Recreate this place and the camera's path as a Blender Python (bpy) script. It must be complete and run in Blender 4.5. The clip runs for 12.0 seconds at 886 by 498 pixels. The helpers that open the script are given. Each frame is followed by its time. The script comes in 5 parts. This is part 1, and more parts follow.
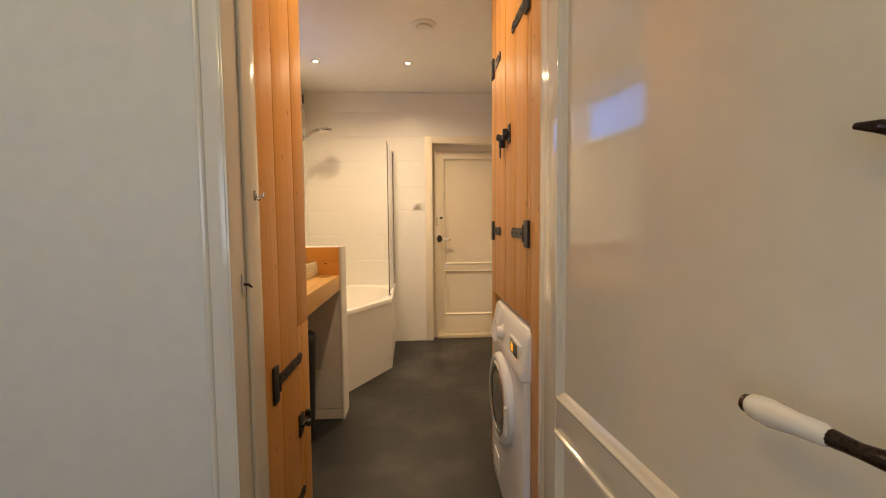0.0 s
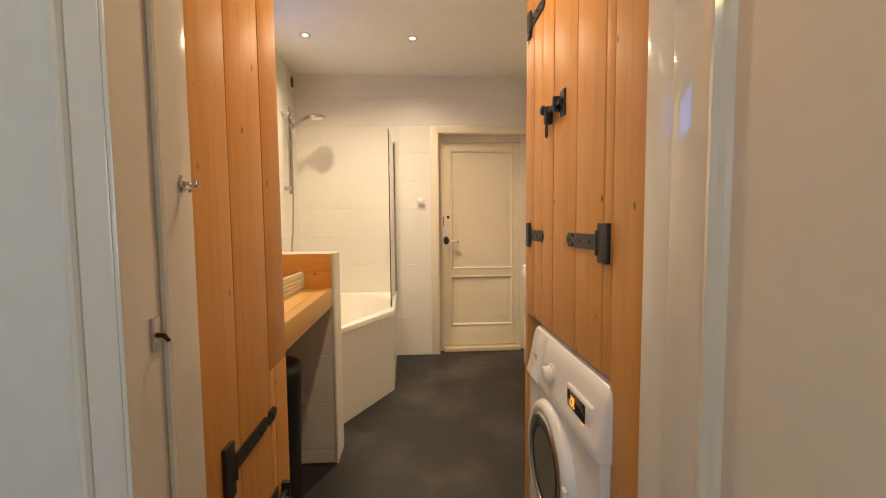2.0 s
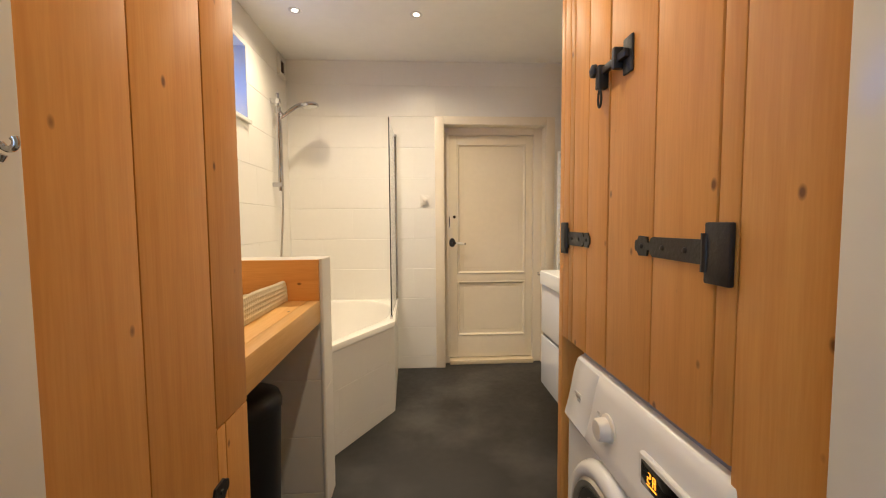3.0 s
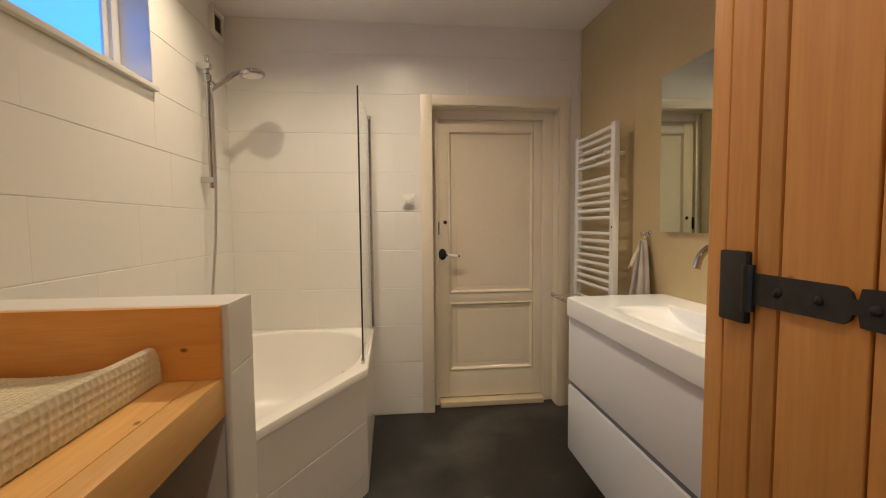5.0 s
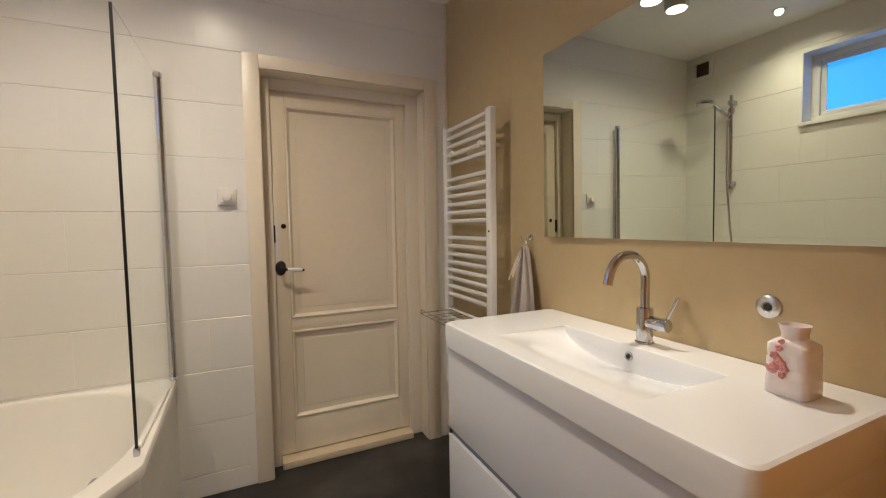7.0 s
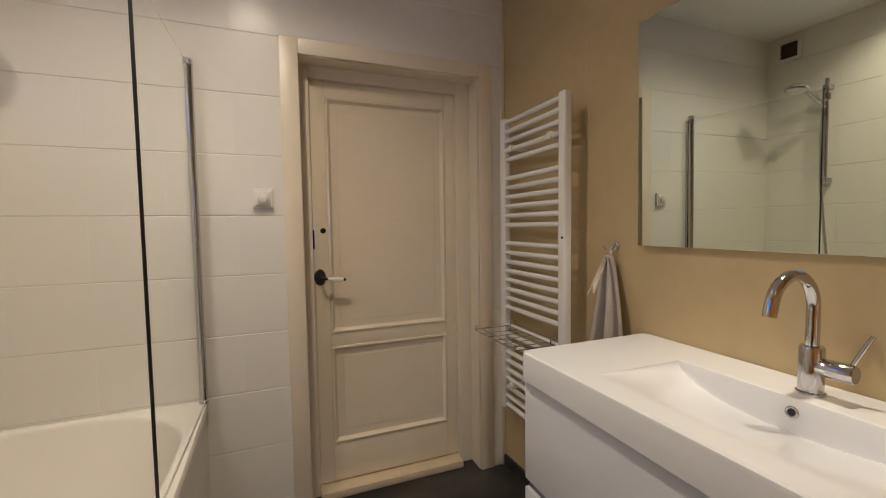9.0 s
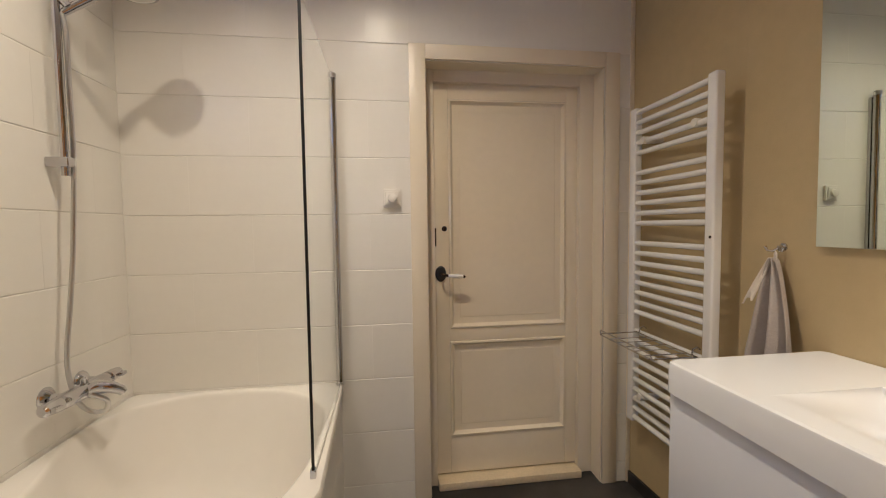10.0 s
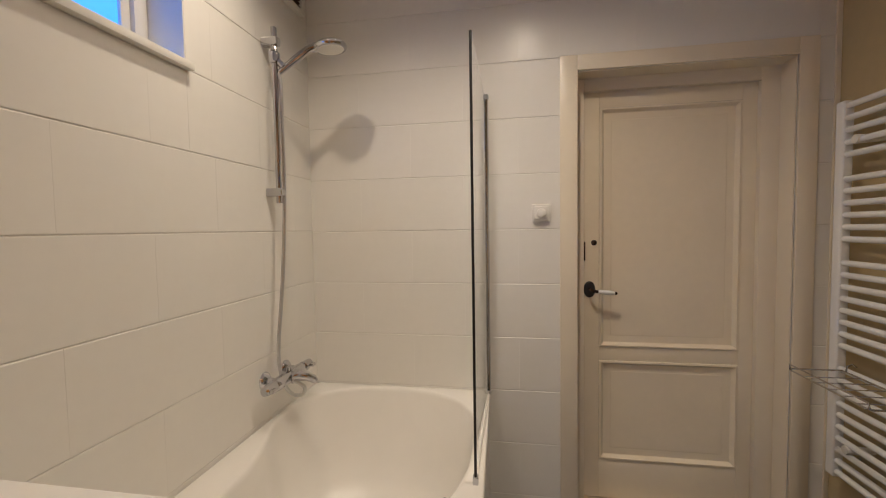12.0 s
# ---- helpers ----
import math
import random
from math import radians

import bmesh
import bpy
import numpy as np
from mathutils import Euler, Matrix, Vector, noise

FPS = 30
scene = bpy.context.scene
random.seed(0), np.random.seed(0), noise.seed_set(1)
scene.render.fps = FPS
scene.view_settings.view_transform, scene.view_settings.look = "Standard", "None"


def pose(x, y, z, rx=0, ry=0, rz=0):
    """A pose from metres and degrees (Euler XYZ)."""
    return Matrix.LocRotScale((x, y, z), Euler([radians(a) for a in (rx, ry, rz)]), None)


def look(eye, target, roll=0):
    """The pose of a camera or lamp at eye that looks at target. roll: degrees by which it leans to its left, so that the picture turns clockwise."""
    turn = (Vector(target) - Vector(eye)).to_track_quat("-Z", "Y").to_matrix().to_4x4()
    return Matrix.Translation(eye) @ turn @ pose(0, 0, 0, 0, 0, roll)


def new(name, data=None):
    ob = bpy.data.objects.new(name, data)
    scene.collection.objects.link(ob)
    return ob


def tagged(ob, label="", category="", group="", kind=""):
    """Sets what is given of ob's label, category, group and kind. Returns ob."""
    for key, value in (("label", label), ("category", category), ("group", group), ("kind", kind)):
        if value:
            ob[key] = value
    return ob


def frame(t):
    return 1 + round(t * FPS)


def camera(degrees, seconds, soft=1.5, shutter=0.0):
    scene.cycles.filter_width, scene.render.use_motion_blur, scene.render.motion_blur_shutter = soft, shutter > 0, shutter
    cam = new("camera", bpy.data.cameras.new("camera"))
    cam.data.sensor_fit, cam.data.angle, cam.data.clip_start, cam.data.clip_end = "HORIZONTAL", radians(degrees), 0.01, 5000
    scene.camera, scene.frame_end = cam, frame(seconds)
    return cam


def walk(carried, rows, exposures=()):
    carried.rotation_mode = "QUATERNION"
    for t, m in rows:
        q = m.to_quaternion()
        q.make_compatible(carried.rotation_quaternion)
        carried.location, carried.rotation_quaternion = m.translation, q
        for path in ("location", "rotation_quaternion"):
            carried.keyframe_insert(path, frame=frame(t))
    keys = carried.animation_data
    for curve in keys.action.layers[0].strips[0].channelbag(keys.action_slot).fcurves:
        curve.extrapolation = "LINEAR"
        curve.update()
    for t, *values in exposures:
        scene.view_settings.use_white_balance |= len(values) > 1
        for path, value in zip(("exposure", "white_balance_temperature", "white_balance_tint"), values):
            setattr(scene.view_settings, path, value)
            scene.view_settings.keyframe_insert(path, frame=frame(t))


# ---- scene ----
cam = camera(94.4, 12.0, soft=1.1)

PATH = [
    (0, (-0.13, -0.245, 1.227), (-0.02, 1.748, 1.102), -0.5),
    (0.5, (-0.138, -0.164, 1.235), (-0.028, 1.829, 1.106), -0.6),
    (1, (-0.167, -0.049, 1.244), (-0.052, 1.944, 1.114), -0.5),
    (1.5, (-0.187, 0.058, 1.235), (-0.069, 2.05, 1.104), -0.5),
    (2, (-0.194, 0.223, 1.241), (-0.073, 2.215, 1.109), -0.5),
    (2.5, (-0.2, 0.393, 1.249), (-0.077, 2.385, 1.119), -0.4),
    (3, (-0.208, 0.565, 1.237), (-0.095, 2.557, 1.109), -0.4),
    (3.2, (-0.219, 0.639, 1.247), (-0.123, 2.632, 1.112), -0.9),
    (5, (-0.205, 1.298, 1.273), (-0.006, 3.284, 1.152), -0.5),
    (5.5, (-0.169, 1.465, 1.251), (0.177, 3.431, 1.133), -0.6),
    (6, (-0.146, 1.596, 1.261), (0.385, 3.521, 1.145), -0.7),
    (6.5, (-0.105, 1.701, 1.26), (0.619, 3.562, 1.144), -0.7),
    (6.7, (-0.09, 1.744, 1.273), (0.704, 3.576, 1.154), -0.8),
    (8.3, (-0.035, 2.013, 1.291), (0.884, 3.786, 1.177), -0.8),
    (8.5, (-0.041, 2.047, 1.294), (0.833, 3.842, 1.18), -0.8),
    (9, (-0.094, 2.101, 1.303), (0.64, 3.958, 1.188), -0.8),
    (9.5, (-0.122, 2.131, 1.304), (0.377, 4.064, 1.187), -0.8),
    (10, (-0.183, 2.131, 1.297), (0.085, 4.11, 1.187), -0.7),
    (10.5, (-0.231, 2.122, 1.304), (-0.178, 4.119, 1.202), -0.8),
    (11, (-0.252, 2.113, 1.338), (-0.382, 4.106, 1.229), -0.8),
    (11.5, (-0.275, 2.1, 1.36), (-0.528, 4.081, 1.256), -0.9),
    (12, (-0.289, 2.094, 1.363), (-0.62, 4.064, 1.264), -0.9),
]
walk(cam, [(t, look(eye, target, roll)) for t, eye, target, roll in PATH],
     exposures=[(0, 0.40, 8300, 10), (1.5, 0.43, 7900, 9), (2.5, 0.54, 7000, 6), (3.3, 0.48, 6450, 4), (5.0, -0.14, 6550, 6), (6.5, 0.02, 5850, 5), (8.4, -0.40, 6000, 6), (9.1, -0.32, 6000, 7), (10.2, -0.12, 5980, 7), (12.0, -0.38, 6000, 9)])

# ---- world and large lights ----
world = bpy.data.worlds.new("evening_sky")
scene.world = world
world.use_nodes = True
wnt = world.node_tree
sky = wnt.nodes.new("ShaderNodeTexSky")
sky.sky_type = "NISHITA"
sky.sun_disc = False
sky.sun_elevation = radians(3.0)
sky.sun_rotation = radians(200)
wnt.links.new(sky.outputs[0], wnt.nodes["Background"].inputs[0])
wnt.nodes["Background"].inputs[1].default_value = 0.15


def lamp(name, kind, m, energy, color, **more):
    data = bpy.data.lights.new(name, kind)
    data.energy, data.color = energy, color
    if kind == "AREA":
        data.shape = "RECTANGLE"
        data.size, data.size_y = more["size"], more["size_y"]
    else:
        data.shadow_soft_size = more["soft"]
    if kind == "SPOT":
        data.spot_size, data.spot_blend = radians(more["angle"]), more["blend"]
    ob = new(name, data)
    ob.matrix_world = m
    return ob


WARM = (1.0, 0.80, 0.59)
SPOTS = ((-0.960, 3.225), (-0.214, 3.245))
WATTS = (33, 60)
CEIL = 2.550
for k, (sx, sy) in enumerate(SPOTS):
    lamp("spot_light", "SPOT", look((sx, sy, CEIL - 0.012), (sx, sy + 0.001, 0)), WATTS[k], WARM, soft=0.022, angle=(146, 156)[k], blend=1.0)
# the head of the mirror lamp
HEAD = (0.960, 2.614, 1.891)
lamp("mirror_light", "SPOT", look((HEAD[0], HEAD[1], HEAD[2] - 0.006), (HEAD[0] + 0.02, HEAD[1], 0)), 32, WARM, soft=0.02, angle=130, blend=0.8)
# unseen, added behind the line walked: a passage ceiling spot and a bare hall fill
lamp("spot_light", "SPOT", look((-0.18, 1.50, CEIL - 0.012), (-0.18, 1.501, 0)), 30, WARM, soft=0.022, angle=156, blend=1.0)
lamp("hall_fill", "POINT", pose(-0.75, -0.55, 2.30), 7.8, (1.0, 0.80, 0.44), soft=0.07)
# area lamp for the sky in the unseen hall window; the bathroom's pane glows itself
lamp("hall_daylight", "AREA", look((-1.1, -2.15, 1.5), (-1.1, 0.0, 1.2)), 7, (0.92, 1.0, 0.84), size=1.0, size_y=1.1)

# ---- materials ----
def material(name, color, rough=0.5, metal=0.0, vary=0.0, scale=4.0, bump=0.0, bump_scale=60.0, rough_vary=0.0, coat=0.0, per_piece=0.0, stain=None):
    """A surface with colour mottling at two scales, roughness mottling and fine relief."""
    m = bpy.data.materials.new(name)
    m.use_nodes = True
    nt = m.node_tree
    n, l = nt.nodes, nt.links
    b = n["Principled BSDF"]
    b.inputs["Base Color"].default_value = (*color, 1)
    b.inputs["Roughness"].default_value = rough
    b.inputs["Metallic"].default_value = metal
    b.inputs["Coat Weight"].default_value = coat
    b.inputs["Coat Roughness"].default_value = 0.08
    geo = n.new("ShaderNodeTexCoord")
    if vary or rough_vary:
        big = n.new("ShaderNodeTexNoise")
        big.inputs["Scale"].default_value, big.inputs["Detail"].default_value = scale, 6
        small = n.new("ShaderNodeTexNoise")
        small.inputs["Scale"].default_value, small.inputs["Detail"].default_value = scale * 9, 4
        for t in (big, small):
            l.new(geo.outputs["Object"], t.inputs["Vector"])
        add = n.new("ShaderNodeMath")
        add.operation = "ADD"
        l.new(big.outputs[0], add.inputs[0])
        l.new(small.outputs[0], add.inputs[1])
        last = add
        if per_piece:
            info = n.new("ShaderNodeObjectInfo")
            mul = n.new("ShaderNodeMath")
            mul.operation = "MULTIPLY_ADD"
            mul.inputs[1].default_value = per_piece
            l.new(info.outputs["Random"], mul.inputs[0])
            l.new(add.outputs[0], mul.inputs[2])
            last = mul
        ramp = n.new("ShaderNodeMapRange")
        ramp.inputs["From Min"].default_value, ramp.inputs["From Max"].default_value = 0.6, 1.4 + per_piece
        ramp.inputs["To Min"].default_value, ramp.inputs["To Max"].default_value = 1 - vary, 1 + vary
        l.new(last.outputs[0], ramp.inputs["Value"])
        if vary:
            hsv = n.new("ShaderNodeHueSaturation")
            hsv.inputs["Color"].default_value = (*color, 1)
            l.new(ramp.outputs[0], hsv.inputs["Value"])
            out = hsv.outputs[0]
            if stain:
                spots = n.new("ShaderNodeTexNoise")
                spots.inputs["Scale"].default_value, spots.inputs["Detail"].default_value = 2.2, 8
                l.new(geo.outputs["Object"], spots.inputs["Vector"])
                cut = n.new("ShaderNodeMapRange")
                cut.inputs["From Min"].default_value, cut.inputs["From Max"].default_value = 0.47, 0.70
                l.new(spots.outputs[0], cut.inputs["Value"])
                mix = n.new("ShaderNodeMix")
                mix.data_type = "RGBA"
                l.new(cut.outputs[0], mix.inputs["Factor"])
                l.new(out, mix.inputs["A"])
                mix.inputs["B"].default_value = (*stain, 1)
                out = mix.outputs["Result"]
            l.new(out, b.inputs["Base Color"])
        if rough_vary:
            rr = n.new("ShaderNodeMapRange")
            rr.inputs["From Min"].default_value, rr.inputs["From Max"].default_value = 0.6, 1.4
            rr.inputs["To Min"].default_value, rr.inputs["To Max"].default_value = max(0.02, rough - rough_vary), rough + rough_vary
            l.new(add.outputs[0], rr.inputs["Value"])
            l.new(rr.outputs[0], b.inputs["Roughness"])
    if bump:
        fine = n.new("ShaderNodeTexNoise")
        fine.inputs["Scale"].default_value, fine.inputs["Detail"].default_value = bump_scale, 5
        l.new(geo.outputs["Object"], fine.inputs["Vector"])
        bp = n.new("ShaderNodeBump")
        bp.inputs["Strength"].default_value, bp.inputs["Distance"].default_value = bump, 0.004
        l.new(fine.outputs[0], bp.inputs["Height"])
        l.new(bp.outputs[0], b.inputs["Normal"])
    return m


def pine(name, axis="z", light=(0.76, 0.385, 0.112), deep=(0.665, 0.307, 0.078)):
    """Oiled pine: long grain along one axis, growth rings, darker knots, satin sheen."""
    m = bpy.data.materials.new(name)
    m.use_nodes = True
    nt = m.node_tree
    n, l = nt.nodes, nt.links
    b = n["Principled BSDF"]
    tc = n.new("ShaderNodeTexCoord")
    info = n.new("ShaderNodeObjectInfo")
    shift = n.new("ShaderNodeVectorMath")
    shift.operation = "MULTIPLY_ADD"
    comb = n.new("ShaderNodeCombineXYZ")
    for k in range(3):
        l.new(info.outputs["Random"], comb.inputs[k])
    shift.inputs[1].default_value = (7.3, 11.7, 5.1)
    l.new(comb.outputs[0], shift.inputs[0])
    l.new(tc.outputs["Object"], shift.inputs[2])
    mp = n.new("ShaderNodeMapping")
    stretch = {"z": (1, 1, 0.055), "y": (1, 0.055, 1), "x": (0.055, 1, 1)}[axis]
    mp.inputs["Scale"].default_value = stretch
    l.new(shift.outputs[0], mp.inputs["Vector"])
    grain = n.new("ShaderNodeTexNoise")
    grain.inputs["Scale"].default_value, grain.inputs["Detail"].default_value = 210, 7
    rings = n.new("ShaderNodeTexNoise")
    rings.inputs["Scale"].default_value, rings.inputs["Detail"].default_value, rings.inputs["Distortion"].default_value = 22, 3, 0.8
    for t in (grain, rings):
        l.new(mp.outputs[0], t.inputs["Vector"])
    wave = n.new("ShaderNodeMath")
    wave.operation = "SINE"
    times = n.new("ShaderNodeMath")
    times.operation = "MULTIPLY"
    times.inputs[1].default_value = 12
    l.new(rings.outputs[0], times.inputs[0])
    l.new(times.outputs[0], wave.inputs[0])
    mr = n.new("ShaderNodeMapRange")
    mr.inputs["From Min"].default_value, mr.inputs["From Max"].default_value = -1, 1
    mr.inputs["To Min"].default_value, mr.inputs["To Max"].default_value = 0, 0.36
    l.new(wave.outputs[0], mr.inputs["Value"])
    plus = n.new("ShaderNodeMath")
    plus.operation = "ADD"
    l.new(mr.outputs[0], plus.inputs[0])
    l.new(grain.outputs[0], plus.inputs[1])
    ramp = n.new("ShaderNodeValToRGB")
    ramp.color_ramp.elements[0].position, ramp.color_ramp.elements[1].position = 0.28, 0.95
    ramp.color_ramp.elements[0].color = (*light, 1)
    ramp.color_ramp.elements[1].color = (*deep, 1)
    l.new(plus.outputs[0], ramp.inputs["Fac"])
    # knots: sparse round cells, a little stretched along the board
    kmap = n.new("ShaderNodeMapping")
    kmap.inputs["Scale"].default_value = {"z": (1, 1, 0.6), "y": (1, 0.6, 1), "x": (0.6, 1, 1)}[axis]
    l.new(shift.outputs[0], kmap.inputs["Vector"])
    vor = n.new("ShaderNodeTexVoronoi")
    vor.inputs["Scale"].default_value = 12.5
    l.new(kmap.outputs[0], vor.inputs["Vector"])
    knot = n.new("ShaderNodeMapRange")
    knot.inputs["From Min"].default_value, knot.inputs["From Max"].default_value = 0.088, 0.04
    knot.inputs["To Min"].default_value, knot.inputs["To Max"].default_value = 0, 0.85
    l.new(vor.outputs["Distance"], knot.inputs["Value"])
    mix = n.new("ShaderNodeMix")
    mix.data_type = "RGBA"
    mix.inputs["B"].default_value = (0.12, 0.038, 0.012, 1)
    l.new(knot.outputs[0], mix.inputs["Factor"])
    l.new(ramp.outputs[0], mix.inputs["A"])
    tone = n.new("ShaderNodeHueSaturation")
    tr = n.new("ShaderNodeMapRange")
    tr.inputs["To Min"].default_value, tr.inputs["To Max"].default_value = 0.88, 1.12
    l.new(info.outputs["Random"], tr.inputs["Value"])
    l.new(tr.outputs[0], tone.inputs["Value"])
    l.new(mix.outputs["Result"], tone.inputs["Color"])
    l.new(tone.outputs[0], b.inputs["Base Color"])
    b.inputs["Roughness"].default_value = 0.42
    bp = n.new("ShaderNodeBump")
    bp.inputs["Strength"].default_value, bp.inputs["Distance"].default_value = 0.12, 0.002
    l.new(grain.outputs[0], bp.inputs["Height"])
    l.new(bp.outputs[0], b.inputs["Normal"])
    return m


def glow(name, color, strength):
    m = bpy.data.materials.new(name)
    m.use_nodes = True
    b = m.node_tree.nodes["Principled BSDF"]
    b.inputs["Base Color"].default_value = (*color, 1)
    b.inputs["Emission Color"].default_value = (*color, 1)
    b.inputs["Emission Strength"].default_value = strength
    return m


TILE = material("white_glazed_tile", (0.80, 0.78, 0.73), 0.30, vary=0.02, scale=3, bump=0.05, bump_scale=10, per_piece=0.10)
GROUT = material("pale_grout", (0.75, 0.73, 0.675), 0.9, vary=0.12, scale=8, bump=0.3, bump_scale=200)
CEILING = material("ceiling_paint", (0.87, 0.86, 0.83), 0.55, vary=0.03, scale=1.5, bump=0.08, bump_scale=90)
HALLWALL = material("hall_wall_paint", (0.74, 0.75, 0.71), 0.5, vary=0.05, scale=2, bump=0.20, bump_scale=230, rough_vary=0.08)
TAN = material("tan_wall_paint", (0.53, 0.42, 0.24), 0.46, vary=0.06, scale=2.5, bump=0.11, bump_scale=240, rough_vary=0.07)
FLOOR = material("anthracite_floor", (0.019, 0.018, 0.018), 0.48, vary=0.42, scale=2.6, bump=0.10, bump_scale=220, rough_vary=0.12, stain=(0.062, 0.059, 0.056))
HALLFLOOR = material("hall_floor_wood", (0.20, 0.13, 0.08), 0.45, vary=0.2, scale=5, bump=0.1)
GLOSS = material("cream_gloss_paint", (0.76, 0.71, 0.60), 0.09, coat=0.9, vary=0.03, scale=3, bump=0.07, bump_scale=22, rough_vary=0.06)
CASING = material("aged_cream_paint", (0.79, 0.71, 0.57), 0.32, vary=0.02, scale=2, bump=0.02, bump_scale=40, rough_vary=0.015)
GLOSSW = material("white_gloss_paint", (0.76, 0.74, 0.68), 0.14, vary=0.025, scale=3, bump=0.14, bump_scale=16, rough_vary=0.05)
OLDDOOR = material("old_cream_door_paint", (0.83, 0.74, 0.575), 0.13, vary=0.03, scale=3, bump=0.04, bump_scale=24, rough_vary=0.04, coat=0.3, stain=(0.79, 0.70, 0.54))
ACRYL = material("white_acrylic", (0.84, 0.815, 0.765), 0.27, vary=0.015, scale=2)
# bluish whites: the small window's cool light is put into these two colours
CERAMIC = material("cool_lit_white_ceramic", (0.81, 0.835, 0.87), 0.15, vary=0.01, scale=2, coat=0.3)
LACQUER = material("cool_lit_white_lacquer", (0.77, 0.80, 0.88), 0.16, vary=0.01, scale=2)
ENAMEL = material("white_enamel", (0.80, 0.80, 0.80), 0.25, vary=0.012, scale=3)
LIDGREY = material("blue_grey_lid", (0.34, 0.35, 0.44), 0.35, vary=0.04, scale=6)
PLASTIC = material("white_plastic", (0.78, 0.76, 0.71), 0.35, vary=0.02, scale=10)
CHROME = material("chrome", (0.56, 0.56, 0.58), 0.08, metal=1.0, vary=0.03, scale=20, rough_vary=0.04)
STEEL = material("brushed_steel", (0.60, 0.60, 0.60), 0.28, metal=1.0, vary=0.06, scale=20)
IRON = material("black_iron", (0.018, 0.017, 0.017), 0.45, vary=0.3, scale=30, bump=0.22, bump_scale=120, rough_vary=0.1)
BRONZE = material("dark_bronze", (0.045, 0.028, 0.022), 0.25, metal=0.7, vary=0.3, scale=30, rough_vary=0.1)
RUBBER = material("matt_black", (0.012, 0.012, 0.012), 0.6, vary=0.1, scale=20)
BIN = material("black_plastic_bin", (0.012, 0.012, 0.014), 0.4, vary=0.1, scale=10)
PORCELAIN = material("white_porcelain", (0.82, 0.80, 0.75), 0.08, coat=0.4, vary=0.02, scale=20)
PINKVASE = material("pale_pink_porcelain", (0.83, 0.80, 0.80), 0.12, coat=0.4, vary=0.05, scale=14, stain=(0.80, 0.69, 0.69))
ROSE = material("painted_pink_rose", (0.66, 0.30, 0.31), 0.2, coat=0.3, vary=0.35, scale=60)
MAT = material("cream_waffle_cotton", (0.72, 0.65, 0.47), 0.95, vary=0.06, scale=8, bump=0.4, bump_scale=500)
TOWEL = material("grey_beige_towel", (0.40, 0.36, 0.335), 0.95, vary=0.10, scale=14, bump=0.6, bump_scale=400)
TOWELHEM = material("cream_towel_lining", (0.74, 0.68, 0.60), 0.95, vary=0.05, scale=14, bump=0.6, bump_scale=400)
SILL = material("worn_cream_wood", (0.66, 0.55, 0.38), 0.45, vary=0.12, scale=9, bump=0.2, bump_scale=80)
MESH = material("brown_vent_mesh", (0.07, 0.045, 0.035), 0.6, vary=0.2, scale=40)
# near black: shade inside the bores put into colour, and the radiator's dark plug
DARK = material("hole_shade_and_plug", (0.012, 0.012, 0.012), 0.6, vary=0.1, scale=10)
# blue-grey for the drawer gaps: the recess's shade put into the colour
SHADOWGAP = material("grip_gap_shade", (0.16, 0.17, 0.21), 0.35, vary=0.05, scale=6)
DISPLAY = material("black_display_glass", (0.008, 0.008, 0.008), 0.06, coat=0.5)
AMBER = glow("amber_digits", (1.0, 0.36, 0.03), 1.1)
LENS = glow("lamp_lens", (1.0, 0.80, 0.55), 14.0)
DUSK = glow("dusk_sky_pane", (0.05, 0.27, 1.0), 2.0)
WOOD_Z, WOOD_Y, WOOD_X = pine("pine_upright", "z"), pine("pine_lengthwise", "y"), pine("pine_crosswise", "x")
PALE_Y = pine("pale_pine_lengthwise", "y", (0.86, 0.53, 0.20), (0.76, 0.43, 0.135))
MIRROR = material("mirror_silver", (0.68, 0.73, 0.64), 0.01, metal=1.0)
GLASS = bpy.data.materials.new("clear_glass")
GLASS.use_nodes = True
gb = GLASS.node_tree.nodes["Principled BSDF"]
gb.inputs["Base Color"].default_value = (0.975, 0.992, 0.985, 1)
gb.inputs["Roughness"].default_value = 0.0
gb.inputs["Transmission Weight"].default_value = 1.0
gb.inputs["IOR"].default_value = 1.12


# ---- building helpers ----
def bm_new():
    return bmesh.new()


def box(bm, x0, x1, y0, y1, z0, z1, bevel=0.0, seg=2):
    got = bmesh.ops.create_cube(bm, size=1.0, matrix=Matrix.Translation(((x0 + x1) / 2, (y0 + y1) / 2, (z0 + z1) / 2)) @ Matrix.Diagonal((abs(x1 - x0), abs(y1 - y0), abs(z1 - z0), 1)))
    if bevel:
        edges = list({e for v in got["verts"] for e in v.link_edges})
        bmesh.ops.bevel(bm, geom=edges, offset=bevel, segments=seg, affect="EDGES", profile=0.6)
    return bm


